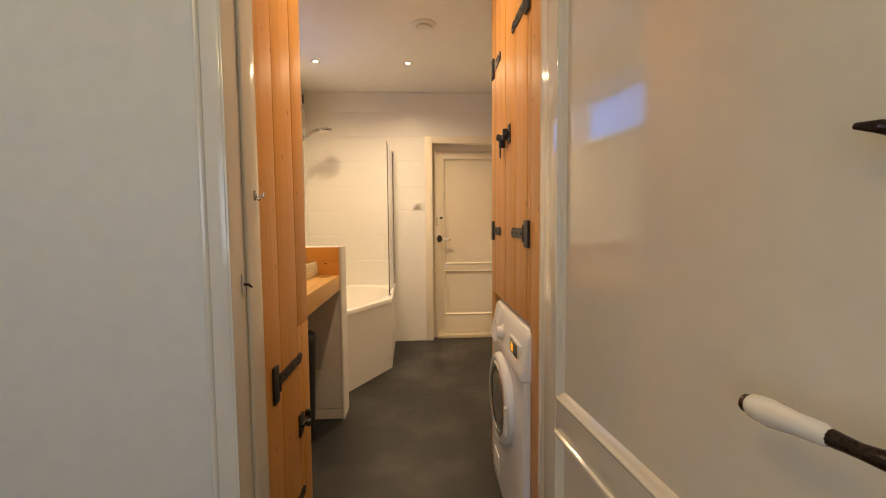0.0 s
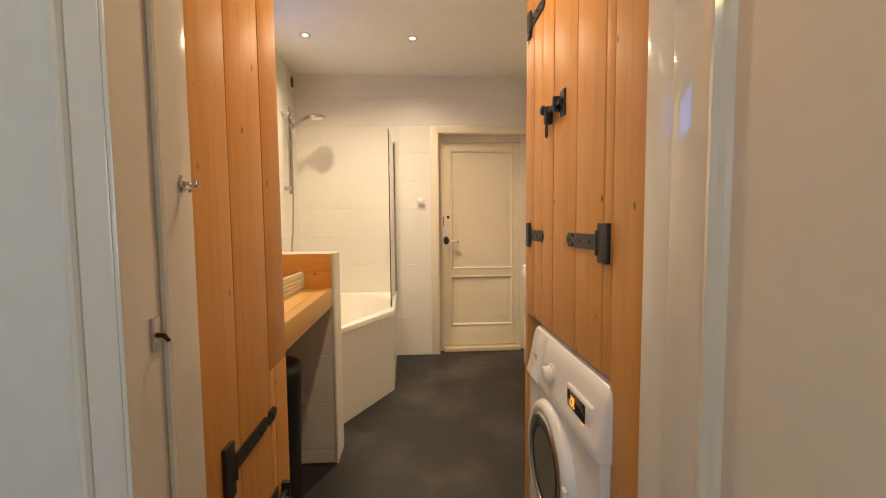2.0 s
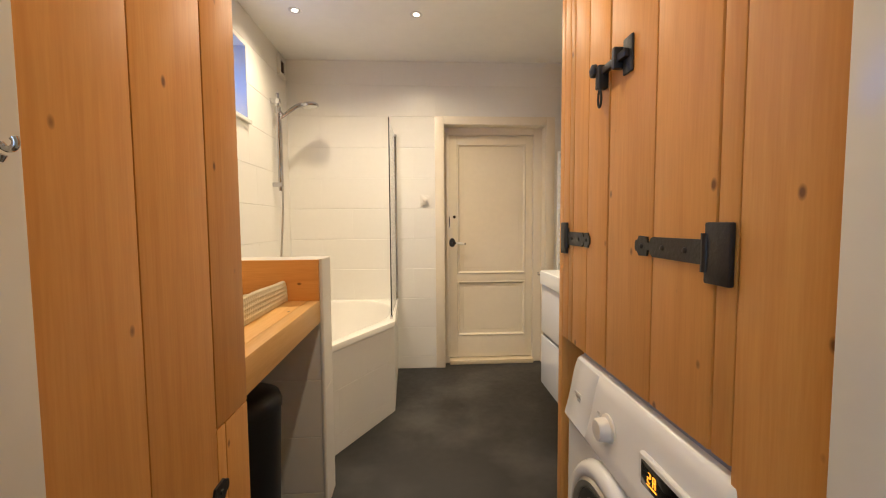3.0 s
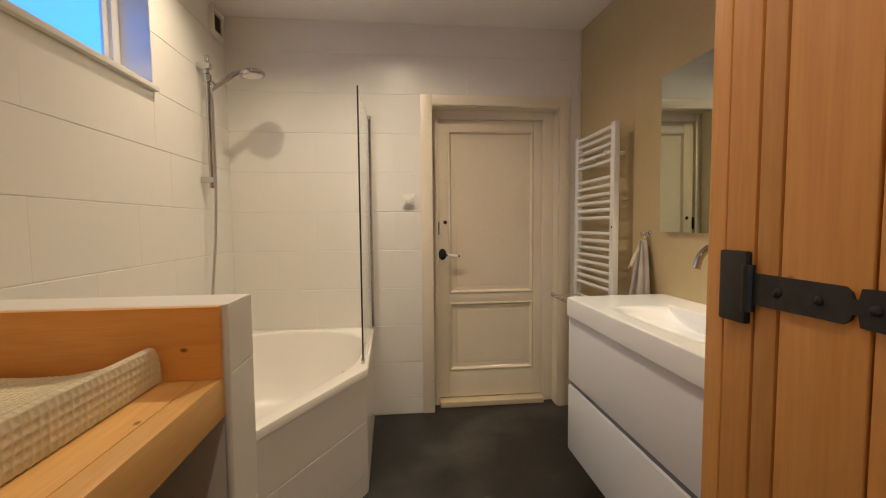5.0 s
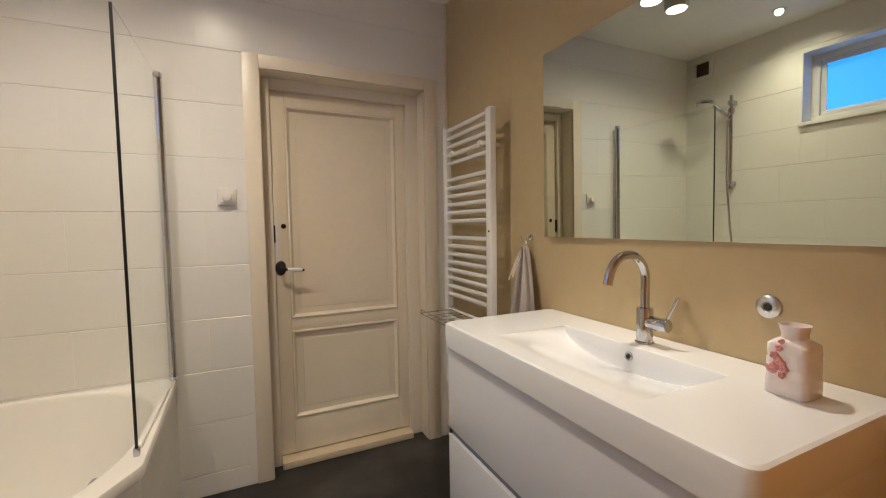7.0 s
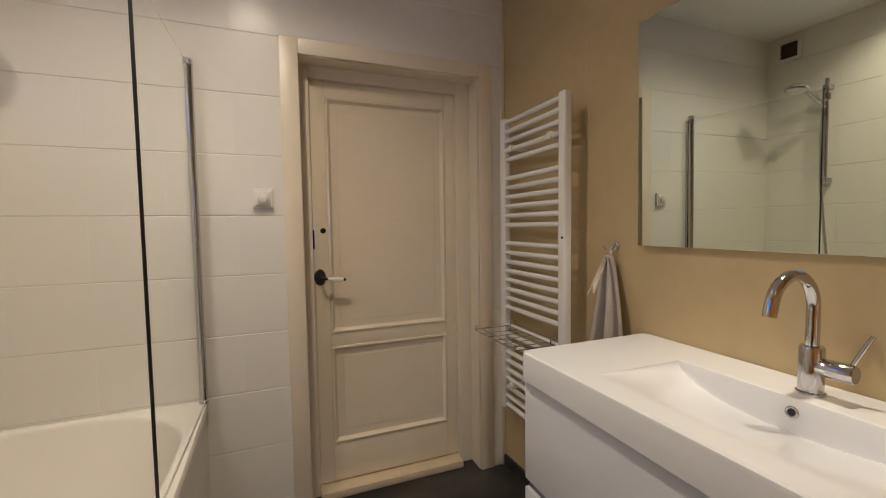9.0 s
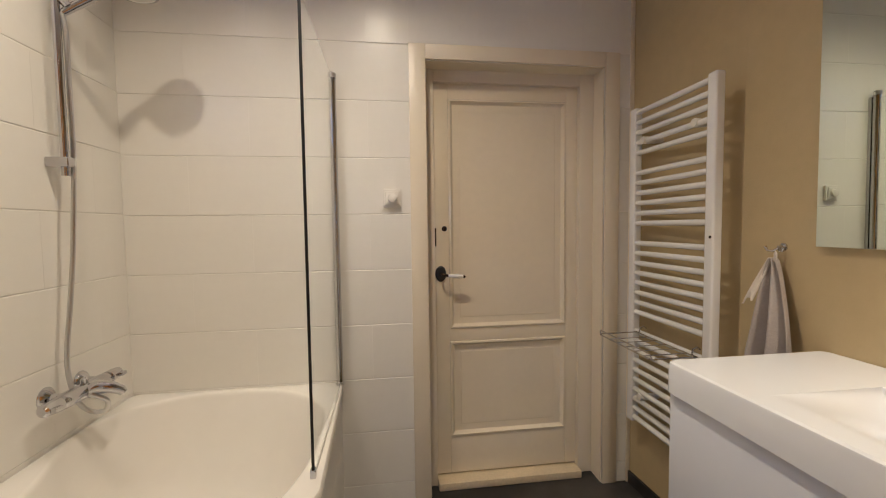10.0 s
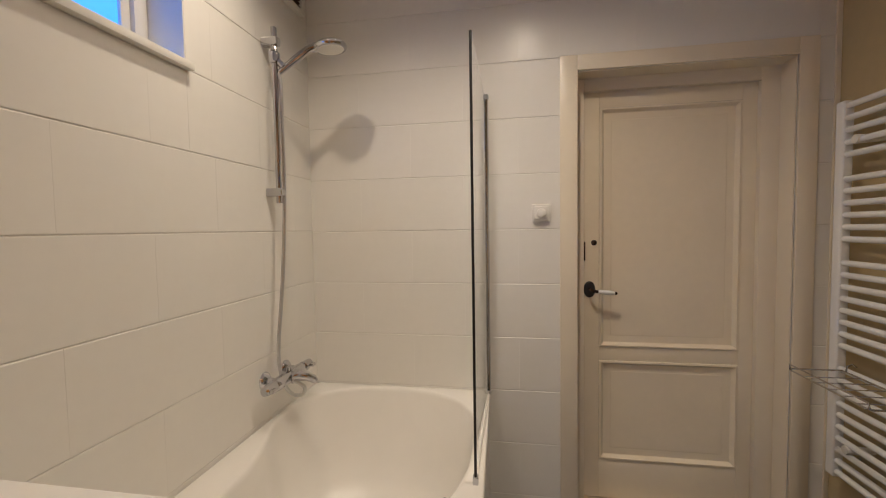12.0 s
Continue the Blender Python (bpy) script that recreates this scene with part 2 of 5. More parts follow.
def tube(bm, pts, r, seg=12, cap=True):
    """A round bar swept along points; r may be one radius or one per point."""
    pts = [Vector(p) for p in pts]
    rs = r if isinstance(r, (list, tuple)) else [r] * len(pts)
    rings, side = [], None
    for i, p in enumerate(pts):
        d = (pts[min(i + 1, len(pts) - 1)] - pts[max(i - 1, 0)]).normalized()
        if side is None:
            side = d.orthogonal().normalized()
        side = (side - d * side.dot(d)).normalized()
        up = d.cross(side)
        rings.append([bm.verts.new(p + (side * math.cos(a) + up * math.sin(a)) * rs[i]) for a in (2 * math.pi * k / seg for k in range(seg))])
    for a, b in zip(rings, rings[1:]):
        for k in range(seg):
            bm.faces.new((a[k], a[(k + 1) % seg], b[(k + 1) % seg], b[k]))
    if cap:
        bm.faces.new(rings[0][::-1])
        bm.faces.new(rings[-1])
    return bm


def arc(c, r, a0, a1, u, v, n=12):
    """Points of an arc about c in the plane of u and v, degrees."""
    c, u, v = Vector(c), Vector(u), Vector(v)
    return [c + u * r * math.cos(radians(a0 + (a1 - a0) * k / n)) + v * r * math.sin(radians(a0 + (a1 - a0) * k / n)) for k in range(n + 1)]


def lathe(bm, base, axis, profile, seg=24):
    """Turns (radius, height) pairs about an axis through base."""
    axis = Vector(axis).normalized()
    side = axis.orthogonal().normalized()
    up = axis.cross(side)
    base = Vector(base)
    rings = []
    for r, h in profile:
        rings.append([bm.verts.new(base + axis * h + (side * math.cos(2 * math.pi * k / seg) + up * math.sin(2 * math.pi * k / seg)) * max(r, 1e-4)) for k in range(seg)])
    for a, b in zip(rings, rings[1:]):
        for k in range(seg):
            bm.faces.new((a[k], a[(k + 1) % seg], b[(k + 1) % seg], b[k]))
    bm.faces.new(rings[0][::-1])
    bm.faces.new(rings[-1])
    return bm


def mesh_of(name, bm, mat, smooth=True, angle=35):
    bmesh.ops.recalc_face_normals(bm, faces=bm.faces[:])
    me = bpy.data.meshes.new(name)
    bm.to_mesh(me)
    bm.free()
    me.materials.append(mat)
    if smooth:
        me.shade_smooth()
        me.set_sharp_from_angle(angle=radians(angle))
    return me


def part(name, bm, mat, parent=None, label="", smooth=True, angle=35):
    ob = new(name, mesh_of(name, bm, mat, smooth, angle))
    ob.parent = parent
    if label:
        ob["label"] = label
    return ob


def thing(name, at, label, category, group="", kind=""):
    ob = new(name)
    ob.location = at
    ob.empty_display_size = 0.05
    ob["base"] = 1
    return tagged(ob, label, category, group, kind)


def under(root, ob):
    """Parents ob, built in world places, under root that stands elsewhere."""
    ob.parent = root
    ob.matrix_parent_inverse = Matrix.Translation(root.location).inverted()
    return ob


def add(root, name, bm, mat, label="", **more):
    return under(root, part(name, bm, mat, None, label, **more))


def sub(parent, name, bm, mat, label="", **more):
    """A sub-part in world places under a part whose own origin is the world's."""
    ob = part(name, bm, mat, None, label, **more)
    ob.parent = parent
    return ob


def solid(name, dims, mat, label, category, kind="structure", bevel=0.0):
    ob = part(name, box(bm_new(), *dims, bevel), mat)
    return tagged(ob, label, category, "", kind)

# ---- structure ----
XL, XR, YF = -1.265, 1.04, 4.0        # left wall, right wall, far wall
YD = 0.835                            # the hall's face of the entry wall
floor = solid("floor", (XL - 0.1, XR + 0.1, 0.86, YF + 0.3, -0.1, 0.0), FLOOR, "dark anthracite mottled smooth bathroom floor", "floor")
# the hall's floor and ceiling are out of view, added to close it
solid("hall_floor", (-2.0, 1.6, -2.2, 0.86, -0.1, 0.0), HALLFLOOR, "unseen brown floor closing the hall", "floor")
solid("ceiling", (XL - 0.3, XR + 0.3, 1.03, YF + 0.3, CEIL, CEIL + 0.1), CEILING, "white painted bathroom ceiling", "ceiling")
solid("hall_ceiling", (-2.0, 1.6, -2.2, 1.03, CEIL + 0.002, CEIL + 0.1), CEILING, "unseen white ceiling closing the hall", "ceiling")

TT = 0.0026                           # how far the tiles stand off the wall


def wall(name, boxes, mat, label):
    bm = bm_new()
    for b in boxes:
        box(bm, *b)
    return tagged(part(name, bm, mat, None, "", smooth=False), label, "wall", "", "structure")


DX0, DX1, DZ1 = 0.0, 0.86, 2.045      # the far door's opening
wall_far = wall("wall_north", [(XL - 0.3, DX0, YF + TT, YF + 0.3, 0, CEIL), (DX1, XR + 0.3, YF + TT, YF + 0.3, 0, CEIL), (DX0, DX1, YF + TT, YF + 0.3, DZ1, CEIL)], GROUT, "far wall of large white landscape tiles")
WY0, WY1, WZ0, WZ1 = 2.30, 3.225, 1.882, 2.335   # the small high window
X0 = XL - TT
wall_left = wall("wall_west", [(X0 - 0.3, X0, 1.0, WY0, 0, CEIL), (X0 - 0.3, X0, WY1, YF + TT, 0, CEIL), (X0 - 0.3, X0, WY0, WY1, 0, WZ0), (X0 - 0.3, X0, WY0, WY1, WZ1, CEIL)], GROUT, "side wall of large white landscape tiles with a small high window")
wall_right = wall("wall_east", [(XR, XR + 0.3, 0.9, YF + TT, 0, CEIL)], TAN, "smooth tan painted wall behind the washbasin")


def wedge(bm, y0, y1, x0, x1, xb, z0, z1):
    """A slab whose face runs from x0 at y0 to x1 at y1, closed at xb behind."""
    lo = [bm.verts.new((x, y, z0)) for x, y in ((x0, y0), (x1, y1), (xb, y1), (xb, y0))]
    hi = [bm.verts.new((v.co.x, v.co.y, z1)) for v in lo]
    bm.faces.new(lo[::-1])
    bm.faces.new(hi)
    for k in range(4):
        bm.faces.new((lo[k], lo[(k + 1) % 4], hi[(k + 1) % 4], hi[k]))
    return bm


tagged(part("wall_east_return", wedge(bm_new(), 3.405, YF, XR - 0.0004, 1.004, XR + 0.02, 0, CEIL), TAN, None, "", smooth=False), "smooth tan painted end of the wall, a little out of true", "wall", "", "structure")
wall("wall_south", [(-2.0, -0.622, YD, 1.0, 0, CEIL), (0.24, 1.6, YD, 0.965, 0, CEIL), (-0.622, 0.24, YD, 1.0, 2.12, CEIL)], HALLWALL, "pale grey-green painted hall wall round the entry")
# this window is out of view, added to let daylight onto the entry wall
HW = (-1.6, -0.6, 0.95, 2.05)         # the hall's window in its south wall: x, x, z, z
# three hall walls out of view, added to enclose the light at the entry
wall("hall_wall_west", [(-2.2, -2.0, -2.2, 1.0, 0, CEIL)], HALLWALL, "unseen pale wall closing the hall")
wall("hall_wall_east", [(1.6, 1.8, -2.2, 1.0, 0, CEIL)], HALLWALL, "unseen pale wall closing the hall")
wall("hall_wall_south", [(-2.2, HW[0], -2.4, -2.2, 0, CEIL), (HW[1], 1.8, -2.4, -2.2, 0, CEIL), (HW[0], HW[1], -2.4, -2.2, 0, HW[2]), (HW[0], HW[1], -2.4, -2.2, HW[3], CEIL)], HALLWALL, "unseen pale wall closing the hall, with a window")
solid("hall_window_pane", (HW[0], HW[1], -2.34, -2.33, HW[2], HW[3]), DUSK, "glowing blue pane of the unseen hall window", "window")

# low wall between the changing shelf and the bath
PY0, PY1, PX, PZ = 2.303, 2.457, -0.618, 1.088
low_wall = wall("wall_low", [(XL, PX - TT, PY0 + TT, PY1 - TT, 0, PZ - 0.012)], GROUT, "low white tiled wall at the head of the bath")

# small window
win = thing("window_1", (XL - 0.14, (WY0 + WY1) / 2, WZ0), "small high white-framed window with blue evening light", "window", "", "structure")
bm = bm_new()
for b in ((WY0, WY1, WZ0, WZ0 + 0.045), (WY0, WY1, WZ1 - 0.045, WZ1), (WY0, WY0 + 0.05, WZ0 + 0.045, WZ1 - 0.045), (WY1 - 0.05, WY1, WZ0 + 0.045, WZ1 - 0.045)):
    box(bm, XL - 0.17, XL - 0.12, b[0], b[1], b[2], b[3], 0.003)
add(win, "window_frame", bm, GLOSSW, "white painted frame")
bm = bm_new()
for b in ((WY0 + 0.05, WY1 - 0.05, WZ0 + 0.045, WZ0 + 0.075), (WY0 + 0.05, WY1 - 0.05, WZ1 - 0.075, WZ1 - 0.045), (WY0 + 0.05, WY0 + 0.08, WZ0 + 0.075, WZ1 - 0.075), (WY1 - 0.08, WY1 - 0.05, WZ0 + 0.075, WZ1 - 0.075)):
    box(bm, XL - 0.16, XL - 0.135, b[0], b[1], b[2], b[3], 0.003)
add(win, "sash", bm, GLOSSW)
add(win, "pane", box(bm_new(), XL - 0.152, XL - 0.146, WY0 + 0.08, WY1 - 0.08, WZ0 + 0.075, WZ1 - 0.075), DUSK, "pane filled with blue evening sky")
add(win, "window_sill", box(bm_new(), XL - 0.12, XL + 0.022, WY0 - 0.02, WY1 + 0.012, WZ0 - 0.024, WZ0 - 0.001, 0.004), GLOSSW, "white sill board")
bm = bm_new()
for b in ((WY0, WY0 + 0.006, WZ0, WZ1), (WY1 - 0.006, WY1, WZ0, WZ1), (WY0, WY1, WZ1 - 0.006, WZ1)):
    box(bm, XL - 0.12, XL + 0.002, *b)
add(win, "reveal", bm, GLOSSW)

# far door: casing, frame, threshold, leaf
bm = bm_new()
box(bm, DX0 - 0.075, DX0, YF - 0.006, YF + 0.010, 0, DZ1 + 0.066, 0.003)
box(bm, DX1, DX1 + 0.072, YF - 0.006, YF + 0.010, 0, DZ1 + 0.066, 0.003)
box(bm, DX0, DX1, YF - 0.006, YF + 0.010, DZ1, DZ1 + 0.066, 0.003)
tagged(part("trim", bm, CASING), "cream painted casing round the far doorway", "trim", "", "structure")
bm = bm_new()
box(bm, DX0, DX0 + 0.004, YF + 0.010, 4.105, 0.0, DZ1)
box(bm, DX1 - 0.004, DX1, YF + 0.010, 4.105, 0.0, DZ1)
box(bm, DX0, DX1, YF + 0.010, 4.105, DZ1 - 0.004, DZ1)
box(bm, DX0 + 0.001, 0.046, 4.105, 4.20, 0.0, DZ1 - 0.002, 0.003)
box(bm, 0.782, DX1 - 0.001, 4.105, 4.20, 0.0, DZ1 - 0.002, 0.003)
box(bm, 0.046, 0.782, 4.105, 4.20, 1.985, DZ1 - 0.002, 0.003)
tagged(part("door_frame", bm, CASING), "cream gloss painted deep door frame", "door frame", "", "structure")
tagged(part("threshold", box(bm_new(), 0.046, 0.782, 4.055, 4.2, 0.0, 0.038, 0.006), SILL), "worn cream wooden door sill", "threshold", "", "structure")


def panel_door(root, x0, x1, y, z0, z1, panels, mat, thick=0.04, deep=0.0115, moulding=0.024):
    """A leaf facing -y with sunk panels; panels: (x0, x1, z0, z1)."""
    stile0, stile1 = panels[0][0], panels[0][1]
    add(root, "stile", box(bm_new(), x0, stile0, y, y + thick, z0, z1, 0.002), mat)
    add(root, "stile", box(bm_new(), stile1, x1, y, y + thick, z0, z1, 0.002), mat)
    zs = [z0] + [v for p in sorted(panels, key=lambda p: p[2]) for v in (p[2], p[3])] + [z1]
    for k in range(0, len(zs), 2):
        add(root, "rail", box(bm_new(), stile0, stile1, y + 0.0006, y + thick, zs[k], zs[k + 1], 0.002), mat)
    for a, b, c, d in panels:
        bm = bm_new()
        rings = []
        for off, dep in ((0, 0.0015), (0.003, -0.005), (0.010, -0.006), (0.016, 0.002), (moulding - 0.003, deep - 0.002), (moulding, deep), (moulding + 0.030, deep), (moulding + 0.034, deep - 0.001)):
            rings.append([bm.verts.new((px, y + dep, pz)) for px, pz in ((a + off, c + off), (b - off, c + off), (b - off, d - off), (a + off, d - off))])
        for r, s in zip(rings, rings[1:]):
            for k in range(4):
                bm.faces.new((r[k], r[(k + 1) % 4], s[(k + 1) % 4], s[k]))
        bm.faces.new(rings[-1])
        add(root, "panel", bm, mat, "sunk panel with a moulded edge", smooth=False)


door = thing("door_1", (0.41, 4.13, 0.045), "closed old cream-painted two-panel wooden door", "door", "", "structure")
panel_door(door, 0.0466, 0.7814, 4.13, 0.045, 1.9838, [(0.118, 0.722, 0.236, 0.722), (0.118, 0.722, 0.786, 1.912)], OLDDOOR)
rose = add(door, "rosette", lathe(bm_new(), (0.075, 4.131, 1.063), (0, -1, 0), [(0.027, 0), (0.027, 0.004), (0.022, 0.009), (0.010, 0.011)]), IRON, "oval black iron rosette")
for v in rose.data.vertices:
    v.co.z = 1.063 + (v.co.z - 1.063) * 1.45
lev = add(door, "lever", tube(bm_new(), [(0.075, 4.125, 1.066), (0.075, 4.085, 1.066), (0.082, 4.074, 1.064), (0.105, 4.072, 1.060)], 0.007), BRONZE)
add(door, "grip", tube(bm_new(), [(0.102, 4.072, 1.0605), (0.108, 4.072, 1.060), (0.150, 4.072, 1.056), (0.172, 4.072, 1.054), (0.178, 4.072, 1.0535)], [0.006, 0.009, 0.0115, 0.009, 0.005]), PORCELAIN, "white porcelain lever grip")
add(door, "lever_tip", tube(bm_new(), [(0.177, 4.072, 1.0535), (0.184, 4.072, 1.053), (0.188, 4.072, 1.0525)], [0.007, 0.007, 0.003]), BRONZE)
add(door, "lock_rose", lathe(bm_new(), (0.095, 4.131, 1.285), (0, -1, 0), [(0.013, 0), (0.013, 0.003), (0.009, 0.006), (0.003, 0.007)]), BRONZE, "small round bronze lock rosette")
add(door, "catch", box(bm_new(), 0.046, 0.054, 4.118, 4.129, 1.20, 1.29, 0.001), BRONZE, "narrow dark latch plate on the edge")

# entry door frame: casing, jamb with rebate, stops
bm = bm_new()
box(bm, -0.664, -0.618, YD - 0.016, YD, 0, 2.18, 0.003)
tube(bm, [(-0.672, YD - 0.014, 0), (-0.672, YD - 0.014, 2.18)], 0.009, 10)
box(bm, -0.618, 0.262, YD - 0.016, YD, 2.115, 2.18, 0.003)
tagged(part("trim_entry", bm, GLOSSW), "white gloss casing with a round bead", "trim", "", "structure")
bm = bm_new()
box(bm, -0.624, -0.612, YD - 0.014, 0.915, 0, 2.115, 0.003)
box(bm, -0.624, -0.604, 0.915, 1.006, 0, 2.115, 0.006)
tube(bm, [(-0.609, 0.913, 0), (-0.609, 0.913, 2.1)], 0.007, 8)
box(bm, 0.226, 0.262, 0.874, 0.966, 0, 2.115, 0.004)
box(bm, 0.236, 0.262, YD - 0.004, 0.874, 0, 2.115, 0.003)
box(bm, -0.597, 0.226, 0.915, 1.022, 2.085, 2.115, 0.004)
tagged(part("entry_door_frame", bm, GLOSSW), "white gloss painted rebated entry door frame", "door frame", "", "structure")


def tile_mesh(w, h, memo={}):
    """One tile, w by h, its face towards -y, with a softened edge."""
    key = (round(w, 3), round(h, 3))
    if key not in memo:
        c, d = 0.0034, 0.0017
        vs, fs = [], []
        for off, side, y in ((0, 0, TT), (0, 0, d), (c * 0.45, 0.0, d * 0.3), (c, 0.0002, 0)):
            vs += [(side, y, off), (w - side, y, off), (w - side, y, h - off), (side, y, h - off)]
        for r in range(3):
            for k in range(4):
                a, b = r * 4 + k, r * 4 + (k + 1) % 4
                fs.append((a, b, b + 4, a + 4))
        fs.append((12, 13, 14, 15))
        me = bpy.data.meshes.new("tile")
        me.from_pydata(vs, [], fs)
        me.materials.append(TILE)
        memo[key] = me
    return memo[key]


TILES = []


def tile_face(owner, length, z0, z1, m, holes=(), start=0.0, rows_from=0.10, step=0.25, wide=0.5, bond=True, joint=0.0014):
    """Notes a face of tiles to be laid last: length along the face's x, m puts its origin and way."""
    TILES.append((owner, length, z0, z1, m, holes, start, rows_from, step, wide, bond, joint))


def lay_tiles():
    rnd = random.Random(5)
    for owner, length, z0, z1, m, holes, start, rows_from, step, wide, bond, joint in TILES:
        cuts = [z0] + [rows_from + step * k for k in range(-2, 14) if z0 + 0.015 < rows_from + step * k < z1 - 0.015] + [z1]
        for k, (a, b) in enumerate(zip(cuts, cuts[1:])):
            row = round((a - rows_from) / step + 0.01)
            row_lift = rnd.uniform(-0.0006, 0.0004)
            off = start + (wide / 2 if bond and row % 2 else 0)
            first = off - math.ceil(off / wide) * wide
            us = [0.0] + [u for u in (first + wide * j for j in range(0, 20)) if 0.02 < u < length - 0.02] + [length]
            for u0, u1 in zip(us, us[1:]):
                pieces = [(u0, u1, a, b)]
                for h0, h1, g0, g1 in holes:
                    nxt = []
                    for p0, p1, q0, q1 in pieces:
                        if p1 <= h0 or p0 >= h1 or q1 <= g0 or q0 >= g1:
                            nxt.append((p0, p1, q0, q1))
                            continue
                        if p0 < h0:
                            nxt.append((p0, h0, q0, q1))
                        if p1 > h1:
                            nxt.append((h1, p1, q0, q1))
                        s0, s1 = max(p0, h0), min(p1, h1)
                        if q0 < g0:
                            nxt.append((s0, s1, q0, g0))
                        if q1 > g1:
                            nxt.append((s0, s1, g1, q1))
                    pieces = nxt
                for p0, p1, q0, q1 in pieces:
                    w, h = p1 - p0, q1 - q0 - joint
                    if w < 0.012 or h < 0.012:
                        continue
                    ob = new("tile", tile_mesh(w, h))
                    ob.parent = owner
                    lift = row_lift + rnd.uniform(-0.00003, 0.00003)
                    ob.matrix_local = m @ pose(p0, lift, q0 + joint / 2, rnd.uniform(-0.06, 0.06), 0, rnd.uniform(-0.004, 0.004))


# faces: far wall, side wall, low wall (front, back, end, top)
tile_face(wall_far, XR - XL, 0, CEIL, pose(XL, YF, 0), holes=((DX0 - 0.075 - XL, DX1 + 0.072 - XL, -1, DZ1 + 0.066),), start=0.507, rows_from=0.105)
tile_face(wall_left, YF - 1.58, 0, CEIL, pose(XL, 1.58, 0, 0, 0, 90), holes=((WY0 - 1.58, WY1 - 1.58, WZ0 - 0.026, WZ1),), start=0.005, rows_from=0.112)
tile_face(low_wall, PX - XL - 0.002, 0, 0.82, pose(XL, PY0, 0), start=0.2, rows_from=0.07)
tile_face(low_wall, PX - XL - 0.002, 0.55, PZ - 0.002, pose(PX - 0.002, PY1, 0, 0, 0, 180), start=0.1)
tile_face(low_wall, PY1 - PY0, 0, PZ - 0.002, pose(PX, PY0, 0, 0, 0, 90), wide=0.6, bond=False, start=0.3, rows_from=0.12, step=0.40)
tile_face(low_wall, PX - XL, 0, PY1 - PY0, pose(XL, PY0, PZ, -90, 0, 0), wide=0.5, bond=False, start=0.148, rows_from=0.9, step=0.5)
tagged(part("trim_edge", tube(bm_new(), [(PX - 0.0085, PY0 + 0.0040, 0.0), (PX - 0.0085, PY0 + 0.0040, PZ + 0.001)], 0.0095, 14), PLASTIC), "rounded white tile trim on the low wall's corner", "trim", "", "structure")
solid("trim_corner", (0.985, 1.0036, YF - 0.010, YF - 0.0005, 0, CEIL - 0.002), CASING, "narrow white corner strip beside the tan wall", "trim", bevel=0.002)
tagged(part("baseboard_end", wedge(bm_new(), 3.402, YF - 0.011, XR - 0.0125, 0.993, XR + 0.01, 0, 0.06), FLOOR, None, "", smooth=False), "low dark skirting below the towel radiator", "baseboard", "", "structure")
solid("baseboard", (XR - 0.012, XR, 1.89, 3.40, 0, 0.06), FLOOR, "low dark skirting along the tan wall", "baseboard", bevel=0.002)

# ---- entry: open door leaf, hooks ----
leaf = thing("entry_door", (0.214, 0.868, 0.006), "open cream gloss panelled entry door with a porcelain lever", "door")
LEAFA = 5.3


def on_leaf(name, bm, mat, label="", **more):
    ob = part(name, bm, mat, leaf, label, **more)
    return ob


def leaf_box(u0, u1, z0, z1, d0=0.0, d1=0.038, bevel=0.002):
    # u runs from the hinge towards the free edge, d into the leaf
    return box(bm_new(), d0, d1, -u1, -u0, z0, z1, bevel)


leaf.rotation_euler = (0, 0, radians(LEAFA))
LW, LH = 0.918, 2.085
on_leaf("stile", leaf_box(0.0, 0.076, 0, LH), GLOSS)
on_leaf("stile", leaf_box(LW - 0.105, LW, 0, LH), GLOSS)
for z0, z1 in ((0.0, 0.15), (0.676, 0.756), (1.96, LH)):
    on_leaf("rail", leaf_box(0.076, LW - 0.105, z0, z1, 0.0006), GLOSS)
for z0, z1 in ((0.15, 0.676), (0.756, 1.96)):
    bm = bm_new()
    rings = []
    for off, dep in ((0, 0.001), (0.004, -0.005), (0.011, -0.006), (0.017, 0.001), (0.024, 0.006), (0.030, 0.012), (0.034, 0.012)):
        rings.append([bm.verts.new((dep, -u, z)) for u, z in ((0.076 + off, z0 + off), (LW - 0.105 - off, z0 + off), (LW - 0.105 - off, z1 - off), (0.076 + off, z1 - off))])
    for r, s in zip(rings, rings[1:]):
        for k in range(4):
            bm.faces.new((r[k], r[(k + 1) % 4], s[(k + 1) % 4], s[k]))
    bm.faces.new(rings[-1])
    on_leaf("panel", bm, GLOSS, "large sunk panel with a moulded edge", smooth=False)
on_leaf("backing", leaf_box(0.076, LW - 0.105, 0.15, 1.96, 0.026, 0.037, 0.001), GLOSS)
HU, HZ = 0.822, 1.026                # the lever's spindle
on_leaf("escutcheon", box(bm_new(), -0.006, 0.0, -HU - 0.022, -HU + 0.022, HZ - 0.11, HZ + 0.07, 0.005, 3), BRONZE, "long dark bronze door plate")
on_leaf("lever", tube(bm_new(), [(-0.004, -HU, HZ), (-0.040, -HU, HZ), (-0.047, -HU + 0.008, HZ + 0.001), (-0.051, -HU + 0.024, HZ + 0.001), (-0.052, -HU + 0.048, HZ + 0.001)], [0.010, 0.009, 0.0085, 0.007, 0.0085]), BRONZE, "dark bronze lever neck")
gripline = [(-0.052, -HU + 0.045, HZ + 0.001), (-0.052, -HU + 0.050, HZ + 0.001), (-0.050, -HU + 0.075, HZ - 0.002), (-0.048, -HU + 0.105, HZ - 0.005), (-0.047, -HU + 0.125, HZ - 0.006), (-0.047, -HU + 0.133, HZ - 0.007)]
